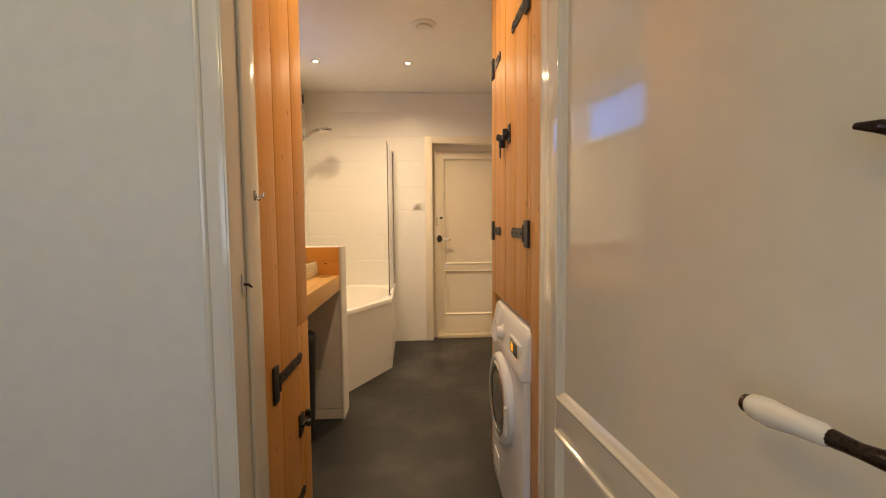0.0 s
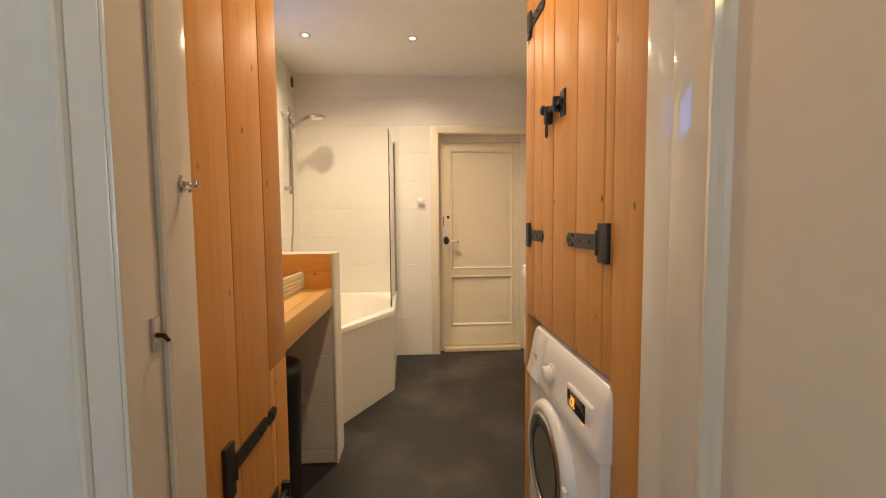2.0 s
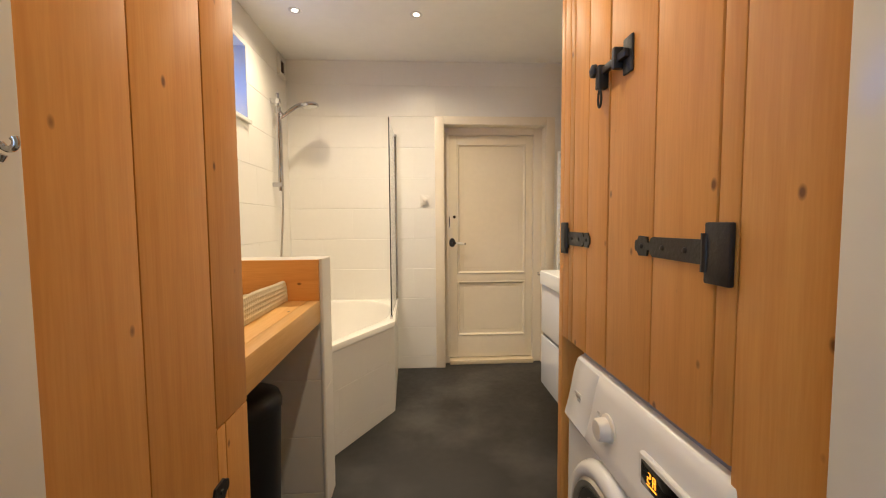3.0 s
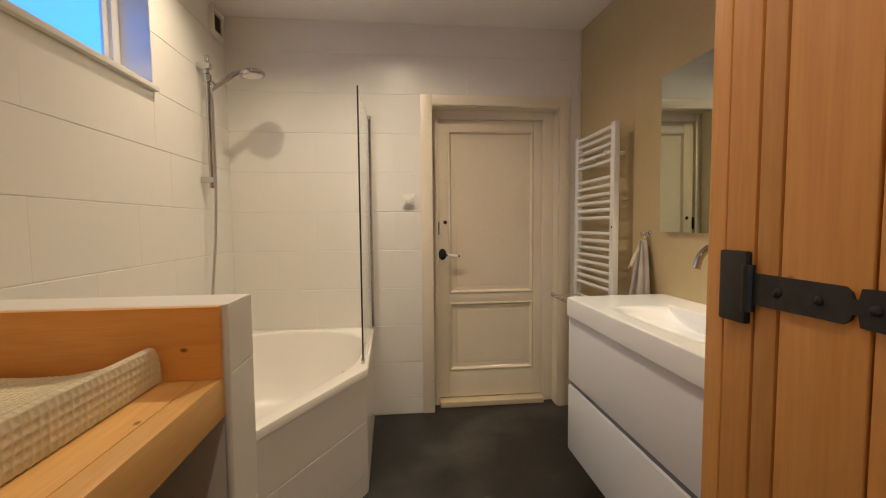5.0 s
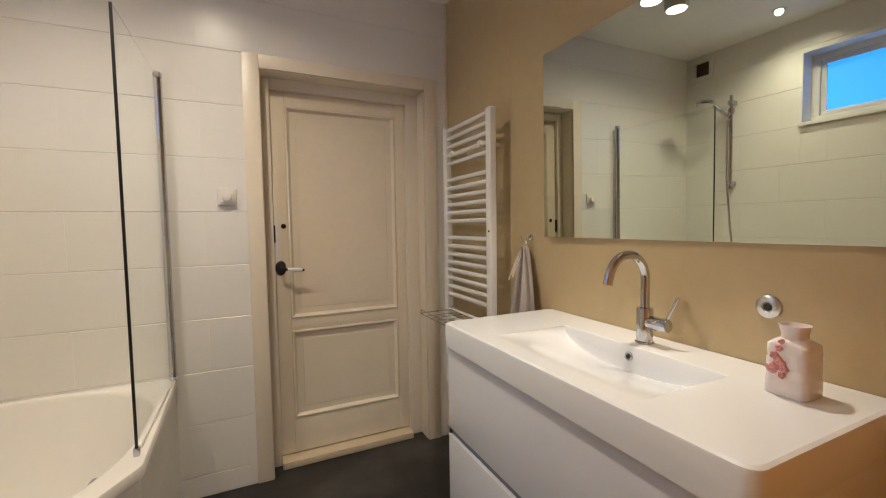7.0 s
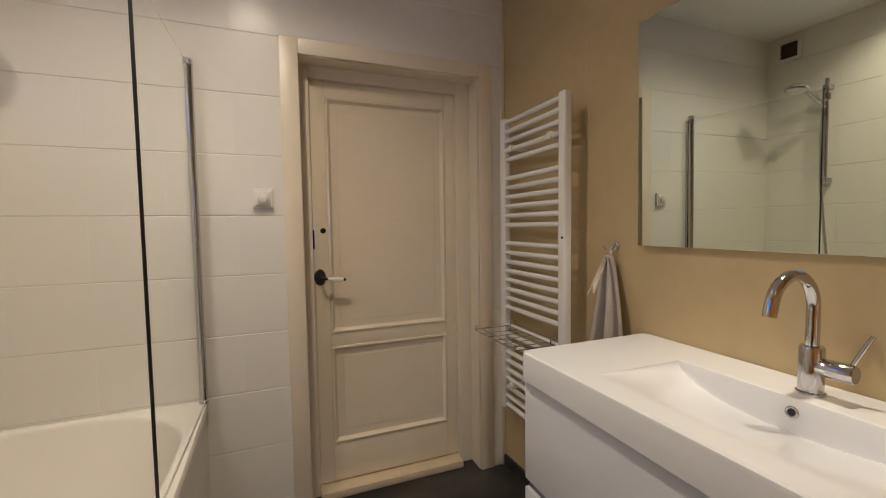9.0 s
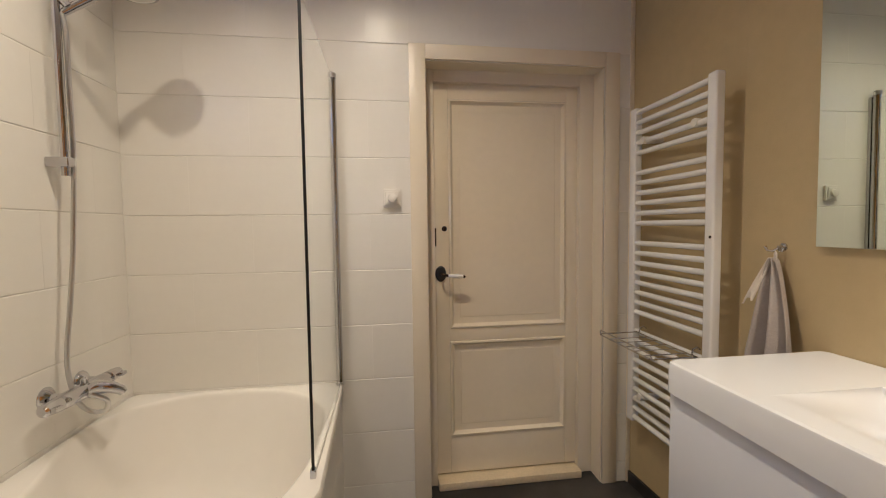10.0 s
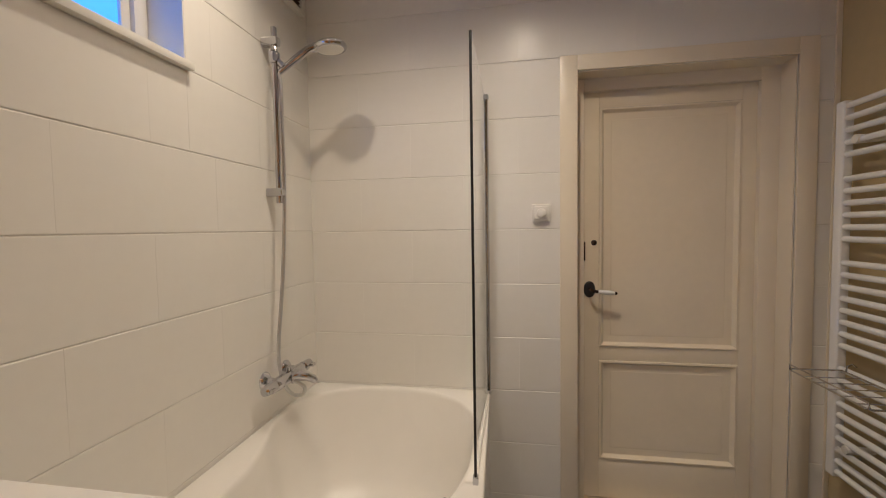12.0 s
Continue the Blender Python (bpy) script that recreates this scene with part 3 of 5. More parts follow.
on_leaf("grip", tube(bm_new(), gripline, [0.008, 0.0105, 0.0115, 0.0150, 0.0140, 0.009], 18), PORCELAIN, "white porcelain grip")
on_leaf("lever_tip", tube(bm_new(), [(-0.047, -HU + 0.131, HZ - 0.007), (-0.047, -HU + 0.137, HZ - 0.0075), (-0.047, -HU + 0.143, HZ - 0.008)], [0.011, 0.010, 0.003], 14), BRONZE, "bronze end cap")
on_leaf("thumb_turn", tube(bm_new(), [(0, -0.787, 1.297), (-0.018, -0.787, 1.297), (-0.026, -0.781, 1.300), (-0.028, -0.764, 1.304)], [0.013, 0.007, 0.006, 0.003]), BRONZE, "small bronze thumb turn")

hook = thing("coat_hook", (-0.604, 0.968, 1.295), "small ornate chrome coat hook on the white door frame", "hook")
hx0 = -0.604
bm = lathe(bm_new(), (hx0, 0.968, 1.310), (1, 0, 0), [(0.012, 0), (0.012, 0.002), (0.009, 0.004), (0.006, 0.008)], 16)
for dz in (0.014, -0.014):
    lathe(bm, (hx0, 0.968, 1.310 + dz), (1, 0, 0), [(0.006, 0), (0.006, 0.002), (0.003, 0.004)], 12)
add(hook, "plate", bm, CHROME)
add(hook, "upper_arm", tube(bm_new(), [(hx0 + 0.006, 0.968, 1.310)] + [tuple(p) for p in arc((hx0 + 0.026, 0.969, 1.313), 0.008, 200, 400, (1, 0, 0), (0, 0, 1), 10)], [0.004] * 11 + [0.0048]), CHROME)
add(hook, "lower_arm", tube(bm_new(), [(hx0 + 0.005, 0.968, 1.303), (hx0 + 0.010, 0.968, 1.294), (hx0 + 0.016, 0.969, 1.293), (hx0 + 0.019, 0.969, 1.299)], [0.0036, 0.0034, 0.0034, 0.004]), CHROME)
hook.scale = (0.8, 0.8, 0.8)
hook.location.z += 0.004
strike = thing("strike_plate", (-0.612, 0.887, 1.03), "small worn metal door strike on the frame", "door strike")
add(strike, "plate", box(bm_new(), -0.612, -0.608, 0.879, 0.897, 1.040, 1.095, 0.001), STEEL)
add(strike, "catch", tube(bm_new(), [(-0.609, 0.888, 1.066), (-0.595, 0.885, 1.066), (-0.585, 0.879, 1.060)], [0.004, 0.004, 0.003]), BRONZE)


# ---- cupboards ----
def strap_hinge(z, y_plate, way, x, out, length, plate_w=0.052, plate_h=0.105, label="black forged strap hinge with a knuckle plate"):
    """x: the board's face; out: +1 or -1, the way the iron stands off; way: +1 when the strap runs to larger y."""
    h = thing("strap_hinge", (x, y_plate, z), label, "hinge", "iron fittings")
    def bx(y0, y1, z0, z1, d, bev=0.0015):
        return box(bm_new(), *sorted((x, x + out * d)), *sorted((y0, y1)), z0, z1, bev)
    add(h, "plate", bx(y_plate, y_plate - way * plate_w, z - plate_h / 2, z + plate_h / 2, 0.010, 0.003), IRON)
    add(h, "knuckle", tube(bm_new(), [(x + out * 0.006, y_plate, z - 0.030), (x + out * 0.006, y_plate, z + 0.030)], 0.008, 10), IRON)
    bm = bm_new()
    y0, y1 = y_plate, y_plate + way * length
    outline = [(0, 0.020), (0.70, 0.019), (0.74, 0.014), (0.755, 0.0075), (0.785, 0.0075), (0.80, 0.019), (0.93, 0.020), (0.955, 0.012), (0.985, 0.011), (1.0, 0.005)]
    rows = [[bm.verts.new((x + out * d, y0 + (y1 - y0) * u, z + s * w)) for u, w in outline] for d in (0.0005, 0.005) for s in (-1, 1)]
    lo0, hi0, lo1, hi1 = rows
    n = len(outline)
    for k in range(n - 1):
        bm.faces.new((lo1[k], lo1[k + 1], hi1[k + 1], hi1[k]))
        bm.faces.new((lo0[k], lo0[k + 1], lo1[k + 1], lo1[k]))
        bm.faces.new((hi0[k], hi0[k + 1], hi1[k + 1], hi1[k]))
    bm.faces.new((lo0[0], lo1[0], hi1[0], hi0[0]))
    bm.faces.new((lo0[-1], lo1[-1], hi1[-1], hi0[-1]))
    add(h, "strap", bm, IRON, smooth=False)
    for u in (0.25, 0.55, 0.88):
        add(h, "nail", lathe(bm_new(), (x + out * 0.005, y0 + (y1 - y0) * u, z), (out, 0, 0), [(0.0055, 0), (0.005, 0.002), (0.002, 0.0035)], 10), IRON)
    return h


def board(root, name, x0, x1, y0, y1, z0, z1, mat=None, label=""):
    return add(root, name, box(bm_new(), x0, x1, y0, y1, z0, z1, 0.0035, 2), mat or WOOD_Z, label)


CX = 0.24                            # face of the tall cupboard over the washing machine
CB = 0.878
cup = thing("tall_cupboard", (0.60, 1.43, 0), "built-in pine cupboard with plank doors over a machine niche", "cupboard")
board(cup, "stile", CX, CX + 0.022, 0.9675, 1.1155, 0, CEIL - 0.003)
board(cup, "stile", CX, CX + 0.022, 1.1175, 1.158, CB, CEIL - 0.003)
board(cup, "stile", CX, CX + 0.022, 1.824, 1.856, 0, CEIL - 0.003)
board(cup, "stile", CX, CX + 0.022, 1.776, 1.822, CB - 0.002, CEIL - 0.003)
board(cup, "head_rail", CX + 0.002, CX + 0.022, 1.158, 1.776, 2.44, CEIL - 0.003, WOOD_Y)
board(cup, "side_panel", CX + 0.022, XR - 0.002, 1.834, 1.855, 0, CEIL - 0.003)
board(cup, "side_panel", CX + 0.022, XR - 0.002, 0.976, 0.996, 0, CEIL - 0.003)
board(cup, "niche_top", CX + 0.023, XR - 0.002, 0.998, 1.832, CB, CB + 0.02, WOOD_Y)
board(cup, "cupboard_back", XR - 0.02, XR - 0.003, 0.998, 1.832, CB + 0.022, CEIL - 0.003)


def split_door(name, ys, z0, z1, x, out, label):
    d = thing(name, (x, (ys[0] + ys[-1]) / 2, z0), label, "cupboard door")
    for a, b in zip(ys, ys[1:]):
        add(d, "plank", box(bm_new(), *sorted((x, x - out * 0.02)), a + 0.0018, b - 0.0018, z0, z1, 0.0035, 2), WOOD_Z)
    for z in (z0 + 0.15, z1 - 0.15):
        add(d, "ledge", box(bm_new(), *sorted((x - out * 0.021, x - out * 0.038)), ys[0] + 0.02, ys[-1] - 0.02, z - 0.05, z + 0.05, 0.003), WOOD_Y)
    return d


split_door("cupboard_door", (1.160, 1.329, 1.5185), CB, 2.437, CX - 0.001, -1, "closed pine plank cupboard door with black hinges")
split_door("cupboard_door", (1.5225, 1.640, 1.739, 1.773), CB, 2.437, CX - 0.001, -1, "closed pine plank cupboard door with black hinges")
for z in (1.188, 1.975):
    strap_hinge(z, 1.172, 1, CX - 0.001, -1, 0.213, 0.052, 0.094)
    strap_hinge(z, 1.777, -1, CX, -1, 0.162, 0.043, 0.094)
latch = thing("thumb_latch", (CX, 1.49, 1.58), "black iron bar latch with a ring pull on the cupboard doors", "latch")
fx = CX - 0.001
LZ = 1.590
add(latch, "plate", box(bm_new(), fx - 0.006, fx, 1.412, 1.450, LZ - 0.040, LZ + 0.036, 0.003), IRON)
add(latch, "bar", box(bm_new(), fx - 0.018, fx - 0.006, 1.420, 1.545, LZ - 0.009, LZ + 0.008, 0.003), IRON)
add(latch, "keeper", box(bm_new(), fx - 0.024, fx, 1.452, 1.466, LZ - 0.022, LZ + 0.024, 0.003), IRON)
add(latch, "keeper", box(bm_new(), fx - 0.024, fx, 1.526, 1.548, LZ - 0.040, LZ + 0.014, 0.003), IRON)
add(latch, "knob", lathe(bm_new(), (fx, 1.556, LZ + 0.008), (-1, 0, 0), [(0.012, 0), (0.007, 0.006), (0.008, 0.016), (0.016, 0.021), (0.015, 0.029), (0.006, 0.033)], 16), IRON)
add(latch, "ring", tube(bm_new(), arc((fx - 0.020, 1.530, LZ - 0.064), 0.015, 0, 360, (0, 0.55, 0), (0, 0, 1.35), 18), 0.0026, 8, False), IRON, "hanging iron ring")
add(latch, "ring_drop", tube(bm_new(), [(fx - 0.018, 1.530, LZ - 0.034), (fx - 0.020, 1.530, LZ - 0.046)], 0.004, 8), IRON)

LX = -0.620                          # face of the low cupboard opposite
cupl = thing("passage_cupboard", (-0.93, 1.30, 0), "built-in pine plank cupboard in the narrow passage", "cupboard")
for a, b in ((1.008, 1.190), (1.192, 1.391)):
    board(cupl, "plank", LX - 0.022, LX, a, b, 0.0, CEIL - 0.003)
board(cupl, "stile", LX - 0.022, LX, 1.395, 1.538, 0.822, CEIL - 0.003)
board(cupl, "plank", LX - 0.022, LX, 1.393, 1.428, 0.0, 0.820)
board(cupl, "stile", LX - 0.022, LX, 1.431, 1.538, 0.0, 0.820)
board(cupl, "side_panel", XL + 0.001, LX - 0.023, 1.517, 1.538, 0, CEIL - 0.003)
board(cupl, "side_panel", XL + 0.001, LX - 0.023, 1.010, 1.028, 0, CEIL - 0.003)
strap_hinge(0.694, 1.142, 1, LX, 1, 0.282, 0.045, 0.125)
strap_hinge(0.14, 1.142, 1, LX, 1, 0.282, 0.045, 0.125)
lt = thing("bar_latch", (LX, 1.43, 0.42), "black iron turn latch on the low cupboard door", "latch", "iron fittings")
add(lt, "plate", box(bm_new(), LX, LX + 0.007, 1.362, 1.412, 0.380, 0.470, 0.003), IRON)
add(lt, "bar", box(bm_new(), LX + 0.007, LX + 0.019, 1.368, 1.475, 0.417, 0.433, 0.003), IRON)
add(lt, "knob", lathe(bm_new(), (LX + 0.006, 1.400, 0.425), (1, 0, 0), [(0.009, 0), (0.007, 0.012), (0.016, 0.022), (0.014, 0.030), (0.005, 0.033)], 14), IRON)
add(lt, "keeper", box(bm_new(), LX, LX + 0.024, 1.452, 1.468, 0.400, 0.452, 0.003), IRON)

# ---- washing machine ----
wm = thing("washing_machine", (0.50, 1.367, 0), "white front-loading washing machine with amber display under the cupboard", "washing machine")
MX, MY0, MY1, MT = 0.226, 1.098, 1.692, 0.862
body = add(wm, "body", box(bm_new(), MX + 0.012, 0.82, MY0, MY1, 0.012, MT - 0.012, 0.012, 3), ENAMEL)
# bowed control panel across the top of the front
bm = bm_new()
prof = [(MX + 0.06, MT), (MX + 0.020, MT - 0.003), (MX + 0.010, MT - 0.010), (MX + 0.002, MT - 0.035), (MX - 0.004, MT - 0.065), (MX - 0.010, MT - 0.100), (MX - 0.019, MT - 0.140), (MX - 0.026, MT - 0.165), (MX - 0.022, MT - 0.175), (MX + 0.02, MT - 0.178)]
rows = []
for y, inset in ((MY0, 0.012), (MY0 + 0.006, 0.002), (MY0 + 0.018, 0.0), (MY1 - 0.018, 0.0), (MY1 - 0.006, 0.002), (MY1, 0.012)):
    rows.append([bm.verts.new((px + inset, y, pz)) for px, pz in prof])
for r, s in zip(rows, rows[1:]):
    for k in range(len(prof) - 1):
        bm.faces.new((r[k], r[k + 1], s[k + 1], s[k]))
bm.faces.new(rows[0])
bm.faces.new(rows[-1][::-1])
panel = add(wm, "control_panel", bm, ENAMEL, "bowed white control panel", angle=50)
PXF = MX - 0.007
DXF = MX - 0.013                     # the bowed panel half way down
add(wm, "display_surround", box(bm_new(), DXF - 0.0015, DXF + 0.012, 1.150, 1.312, 0.727, 0.795, 0.006, 3), ENAMEL, "raised white surround of the display")
add(wm, "front_panel", box(bm_new(), MX - 0.012, MX + 0.016, MY0 + 0.002, MY1 - 0.002, 0.05, MT - 0.179, 0.008, 3), ENAMEL)
add(wm, "top_lid", box(bm_new(), MX + 0.03, 0.82, MY0, MY1, MT - 0.012, MT + 0.010, 0.006), LIDGREY, "blue-grey top lid")
disp = add(wm, "display", box(bm_new(), DXF - 0.003, DXF + 0.012, 1.182, 1.300, 0.737, 0.785, 0.002), DISPLAY, "black display with amber digits")
digits = bm_new()
DGC, DGH, SMALL = 1.262, 0.764, 0.80
for y0, y1, z0, z1 in ((-0.016, -0.013, -0.012, 0.012), (-0.007, -0.004, -0.012, 0.012), (-0.013, -0.007, 0.010, 0.012), (-0.013, -0.007, -0.001, 0.001), (0.004, 0.007, 0.000, 0.012), (0.007, 0.014, 0.010, 0.012), (0.007, 0.014, -0.001, 0.001), (0.0145, 0.017, -0.012, 0.0), (0.007, 0.014, -0.012, -0.010), (-0.020, 0.020, -0.020, -0.017)):
    box(digits, DXF - 0.0042, DXF - 0.0032, DGC + y0 * SMALL, DGC + y1 * SMALL, DGH + z0 * SMALL, DGH + z1 * SMALL)
add(wm, "digits", digits, AMBER, "glowing amber digits and bars", smooth=False)
add(wm, "indicator", box(bm_new(), DXF - 0.0040, DXF + 0.004, 1.186, 1.204, 0.7295, 0.7340, 0.0005), AMBER, "small amber light")
add(wm, "dial", lathe(bm_new(), (DXF + 0.004, 1.447, 0.765), (-1, 0, 0), [(0.034, 0), (0.034, 0.004), (0.027, 0.007), (0.025, 0.026), (0.022, 0.030), (0.004, 0.031)], 32), PLASTIC, "round programme dial")
bm = bm_new()
rows = [[bm.verts.new((px - lift, y, pz)) for px, pz in prof[2:8]] for y, lift in ((1.540, -0.001), (1.543, 0.0016), (1.680, 0.0016), (1.683, -0.001))]
for a, b in zip(rows, rows[1:]):
    for k in range(5):
        bm.faces.new((a[k], a[k + 1], b[k + 1], b[k]))
add(wm, "detergent_drawer", bm, ENAMEL, "flush white detergent drawer front", angle=50)
for k in range(4):
    add(wm, "printed_mark", box(bm_new(), DXF - 0.0006, DXF + 0.004, 1.492, 1.503 + 0.002 * (k % 2), 0.744 + 0.012 * k, 0.7455 + 0.012 * k), STEEL, "", smooth=False)
for k in range(3):
    add(wm, "printed_mark", box(bm_new(), DXF - 0.0012, DXF + 0.004, 1.605, 1.625 + 0.010 * k, 0.757 + 0.008 * k, 0.7585 + 0.008 * k), STEEL, "", smooth=False)
DC = (MX - 0.012, 1.418, 0.497)
ringp = [(0.185, 0.0), (0.188, 0.010), (0.182, 0.026), (0.170, 0.034), (0.152, 0.032), (0.142, 0.022), (0.138, 0.006)]
hatch = add(wm, "door_ring", lathe(bm_new(), DC, (-1, 0, 0), ringp, 48), ENAMEL, "round white door ring", angle=50)
add(wm, "door_trim", lathe(bm_new(), DC, (-1, 0, 0), [(0.150, 0.030), (0.143, 0.036), (0.130, 0.034), (0.126, 0.026)], 48), STEEL, "grey inner ring")
add(wm, "door_glass", lathe(bm_new(), DC, (-1, 0, 0), [(0.130, 0.029), (0.120, 0.034), (0.09, 0.026), (0.05, 0.018), (0.01, 0.016)], 48), DISPLAY, "dark bulging door glass", angle=60)
add(wm, "door_handle", box(bm_new(), DC[0] - 0.040, DC[0] - 0.028, 1.219, 1.245, 0.43, 0.54, 0.005, 3), PLASTIC)
add(wm, "kick_panel", box(bm_new(), MX - 0.006, MX + 0.016, MY0 + 0.004, MY1 - 0.004, 0.012, 0.048, 0.003), ENAMEL)
add(wm, "filter_flap", box(bm_new(), MX - 0.015, MX - 0.008, 1.53, 1.64, 0.08, 0.17, 0.003), PLASTIC)
for y in (MY0 + 0.05, MY1 - 0.05):
    for x in (MX + 0.07, 0.76):
        add(wm, "foot", lathe(bm_new(), (x, y, 0), (0, 0, 1), [(0.02, 0), (0.02, 0.012), (0.012, 0.014)], 12), RUBBER)

# ---- changing shelf ----
SX = -0.629
shelf = thing("changing_shelf", (-0.95, 1.95, 0.82), "thick pine changing shelf with a deep front board", "shelf")
add(shelf, "shelf_board", box(bm_new(), XL + 0.001, SX - 0.051, 1.540, PY0 - 0.003, 0.888, 0.916, 0.002), PALE_Y)
add(shelf, "front_board", box(bm_new(), SX - 0.050, SX, 1.540, PY0 - 0.003, 0.822, 0.9165, 0.004), PALE_Y, "deep front board with knots")
splash = tagged(part("back_board", box(bm_new(), XL + 0.001, PX - 0.011, PY0 - 0.022, PY0 - 0.0003, 0.917, PZ - 0.0012, 0.0015), WOOD_X), "upright pine board behind the changing shelf", "board")

# concave changing mat with a waffle cover: a profile across, swept along y
half = [(0.0, 0.030), (0.08, 0.032), (0.15, 0.043), (0.20, 0.062), (0.228, 0.076), (0.243, 0.081), (0.250, 0.078), (0.2535, 0.068), (0.2535, 0.040), (0.252, 0.008), (0.248, 0.0)]
across = [(-x, z) for x, z in half[::-1]] + half[1:]
dist = [0.0]
for p, q in zip(across, across[1:]):
    dist.append(dist[-1] + math.dist(p, q))
nx, ny, pitch = 300, 312, 0.0150
mcx, my0, my1 = -1.006, 1.570, 2.268
samples = []
for i in range(nx + 1):
    s_at = dist[-1] * i / nx
    samples.append((s_at, float(np.interp(s_at, dist, [p[0] for p in across])), float(np.interp(s_at, dist, [p[1] for p in across]))))
bm = bm_new()
grid = []
for j in range(ny + 1):
    v = j / ny
    y = my0 + (my1 - my0) * v
    endd = min(1.0, min(v, 1 - v) / 0.030)
    squash = math.sqrt(max(0.0, 1 - (1 - endd) ** 2))
    row = []
    for i, (s_at, px, pz) in enumerate(samples):
        p, q = samples[max(i - 2, 0)], samples[min(i + 2, nx)]
        tx, tz = q[1] - p[1], q[2] - p[2]
        tl = math.hypot(tx, tz) or 1.0
        pit = 0.0034 * (abs(math.sin(math.pi * s_at / pitch)) * abs(math.sin(math.pi * (y - my0) / pitch))) ** 0.8
        wob = 0.0025 * math.sin(y * 13 + px * 5)
        zz = (pz * 1.14 + wob * (pz / 0.08)) * squash
        row.append(bm.verts.new((mcx + px + tz / tl * pit, y + 0.010 * (px / 0.25) ** 2 * (v - 0.5), 0.9175 + max(0.0, zz - tx / tl * pit * squash))))
    grid.append(row)
for j in range(ny):
    for i in range(nx):
        bm.faces.new((grid[j][i], grid[j][i + 1], grid[j + 1][i + 1], grid[j + 1][i]))
cm = tagged(part("changing_mat", bm, MAT, None, "", angle=180), "concave changing mat in a cream waffle cover on the pine shelf", "changing mat")

bin_ob = thing("waste_bin", (-0.86, 2.06, 0), "round black plastic waste bin under the shelf", "waste bin")
add(bin_ob, "body", lathe(bm_new(), (-0.86, 2.06, 0), (0, 0, 1), [(0.105, 0), (0.115, 0.01), (0.132, 0.56), (0.128, 0.565)], 32), BIN)
add(bin_ob, "lid", lathe(bm_new(), (-0.86, 2.06, 0.566), (0, 0, 1), [(0.136, 0), (0.137, 0.02), (0.128, 0.045), (0.09, 0.064), (0.02, 0.072)], 32), BIN, "domed black lid", angle=60)

# ---- bath ----
RIM = 0.600
POLY = [(XL + 0.002, PY1 + 0.001), (-0.805, PY1 + 0.001), (-0.372, 3.214), (-0.393, YF - 0.001), (XL + 0.002, YF - 0.001)]
bath = thing("corner_bath", (-0.85, 3.3, 0), "white acrylic angled bath built in behind tiled panels", "bath")


def ring_radius(poly, c, a):
    d = (math.cos(a), math.sin(a))
    best = 9.0
    for (x0, y0), (x1, y1) in zip(poly, poly[1:] + poly[:1]):
        ex, ey = x1 - x0, y1 - y0
        den = d[0] * ey - d[1] * ex
        if abs(den) < 1e-9:
            continue
        t = ((x0 - c[0]) * ey - (y0 - c[1]) * ex) / den
        s = ((x0 - c[0]) * d[1] - (y0 - c[1]) * d[0]) / den
        if t > 0 and -1e-6 <= s <= 1 + 1e-6:
            best = min(best, t)
    return best


BC = (-0.86, 3.32)
N = 160
outer = [ring_radius(POLY, BC, 2 * math.pi * k / N) for k in range(N)]
narrow = [(-1.09, 2.520), (-0.840, 2.510), (-0.464, 3.225), (-0.428, 3.38), (-0.430, 3.72), (-0.545, 3.89), (-0.70, 3.965), (-1.00, 3.965), (-1.14, 3.90), (-1.232, 3.80), (-1.243, 3.60), (-1.17, 3.40), (-1.13, 3.25)]
inner = [ring_radius(narrow, BC, 2 * math.pi * k / N) for k in range(N)]
for _ in range(9):
    inner = [(inner[k - 1] + 2 * inner[k] + inner[(k + 1) % N]) / 4 for k in range(N)]
bm = bm_new()
levels = []


def ring(rs, z):
    levels.append([bm.verts.new((BC[0] + math.cos(2 * math.pi * k / N) * rs[k], BC[1] + math.sin(2 * math.pi * k / N) * rs[k], z if not callable(z) else z(k))) for k in range(N)])


ring([r for r in outer], RIM - 0.034)
ring([r for r in outer], RIM - 0.006)
ring([r - 0.004 for r in outer], RIM - 0.001)
ring([r - 0.012 for r in outer], RIM)
ring([min(i + 0.014, o - 0.014) for i, o in zip(inner, outer)], RIM)
ring([i + 0.005 for i in inner], RIM - 0.0015)
ring([i - 0.002 for i in inner], RIM - 0.007)
ring([i - 0.006 for i in inner], RIM - 0.018)
for f, dz in ((0.945, 0.09), (0.895, 0.18), (0.84, 0.27), (0.77, 0.35), (0.69, 0.40), (0.58, 0.43), (0.5, 0.445), (0.25, 0.45), (0.03, 0.452)):
    ring([i * f for i in inner], RIM - dz)
for r, s in zip(levels, levels[1:]):
    for k in range(N):
        bm.faces.new((r[k], r[(k + 1) % N], s[(k + 1) % N], s[k]))
bm.faces.new(levels[-1])
tub = add(bath, "tub", bm, ACRYL, "smooth white tub", angle=40)
add(bath, "waste", lathe(bm_new(), (-0.86, 3.32, RIM - 0.4515), (0, 0, 1), [(0.035, 0), (0.034, 0.004), (0.02, 0.006)], 24), CHROME, "chrome waste")
kn = add(bath, "overflow_knob", lathe(bm_new(), (-0.478, 3.215, 0.566), (-0.85, 0.35, 0.35), [(0.024, -0.020), (0.024, 0.004), (0.020, 0.010), (0.017, 0.020), (0.006, 0.022)], 24), CHROME, "round chrome overflow knob")
# tiled panels under the rim
p1, p2, p3 = Vector((-0.813, PY1, 0)), Vector((-0.381, 3.209, 0)), Vector((-0.402, YF, 0))
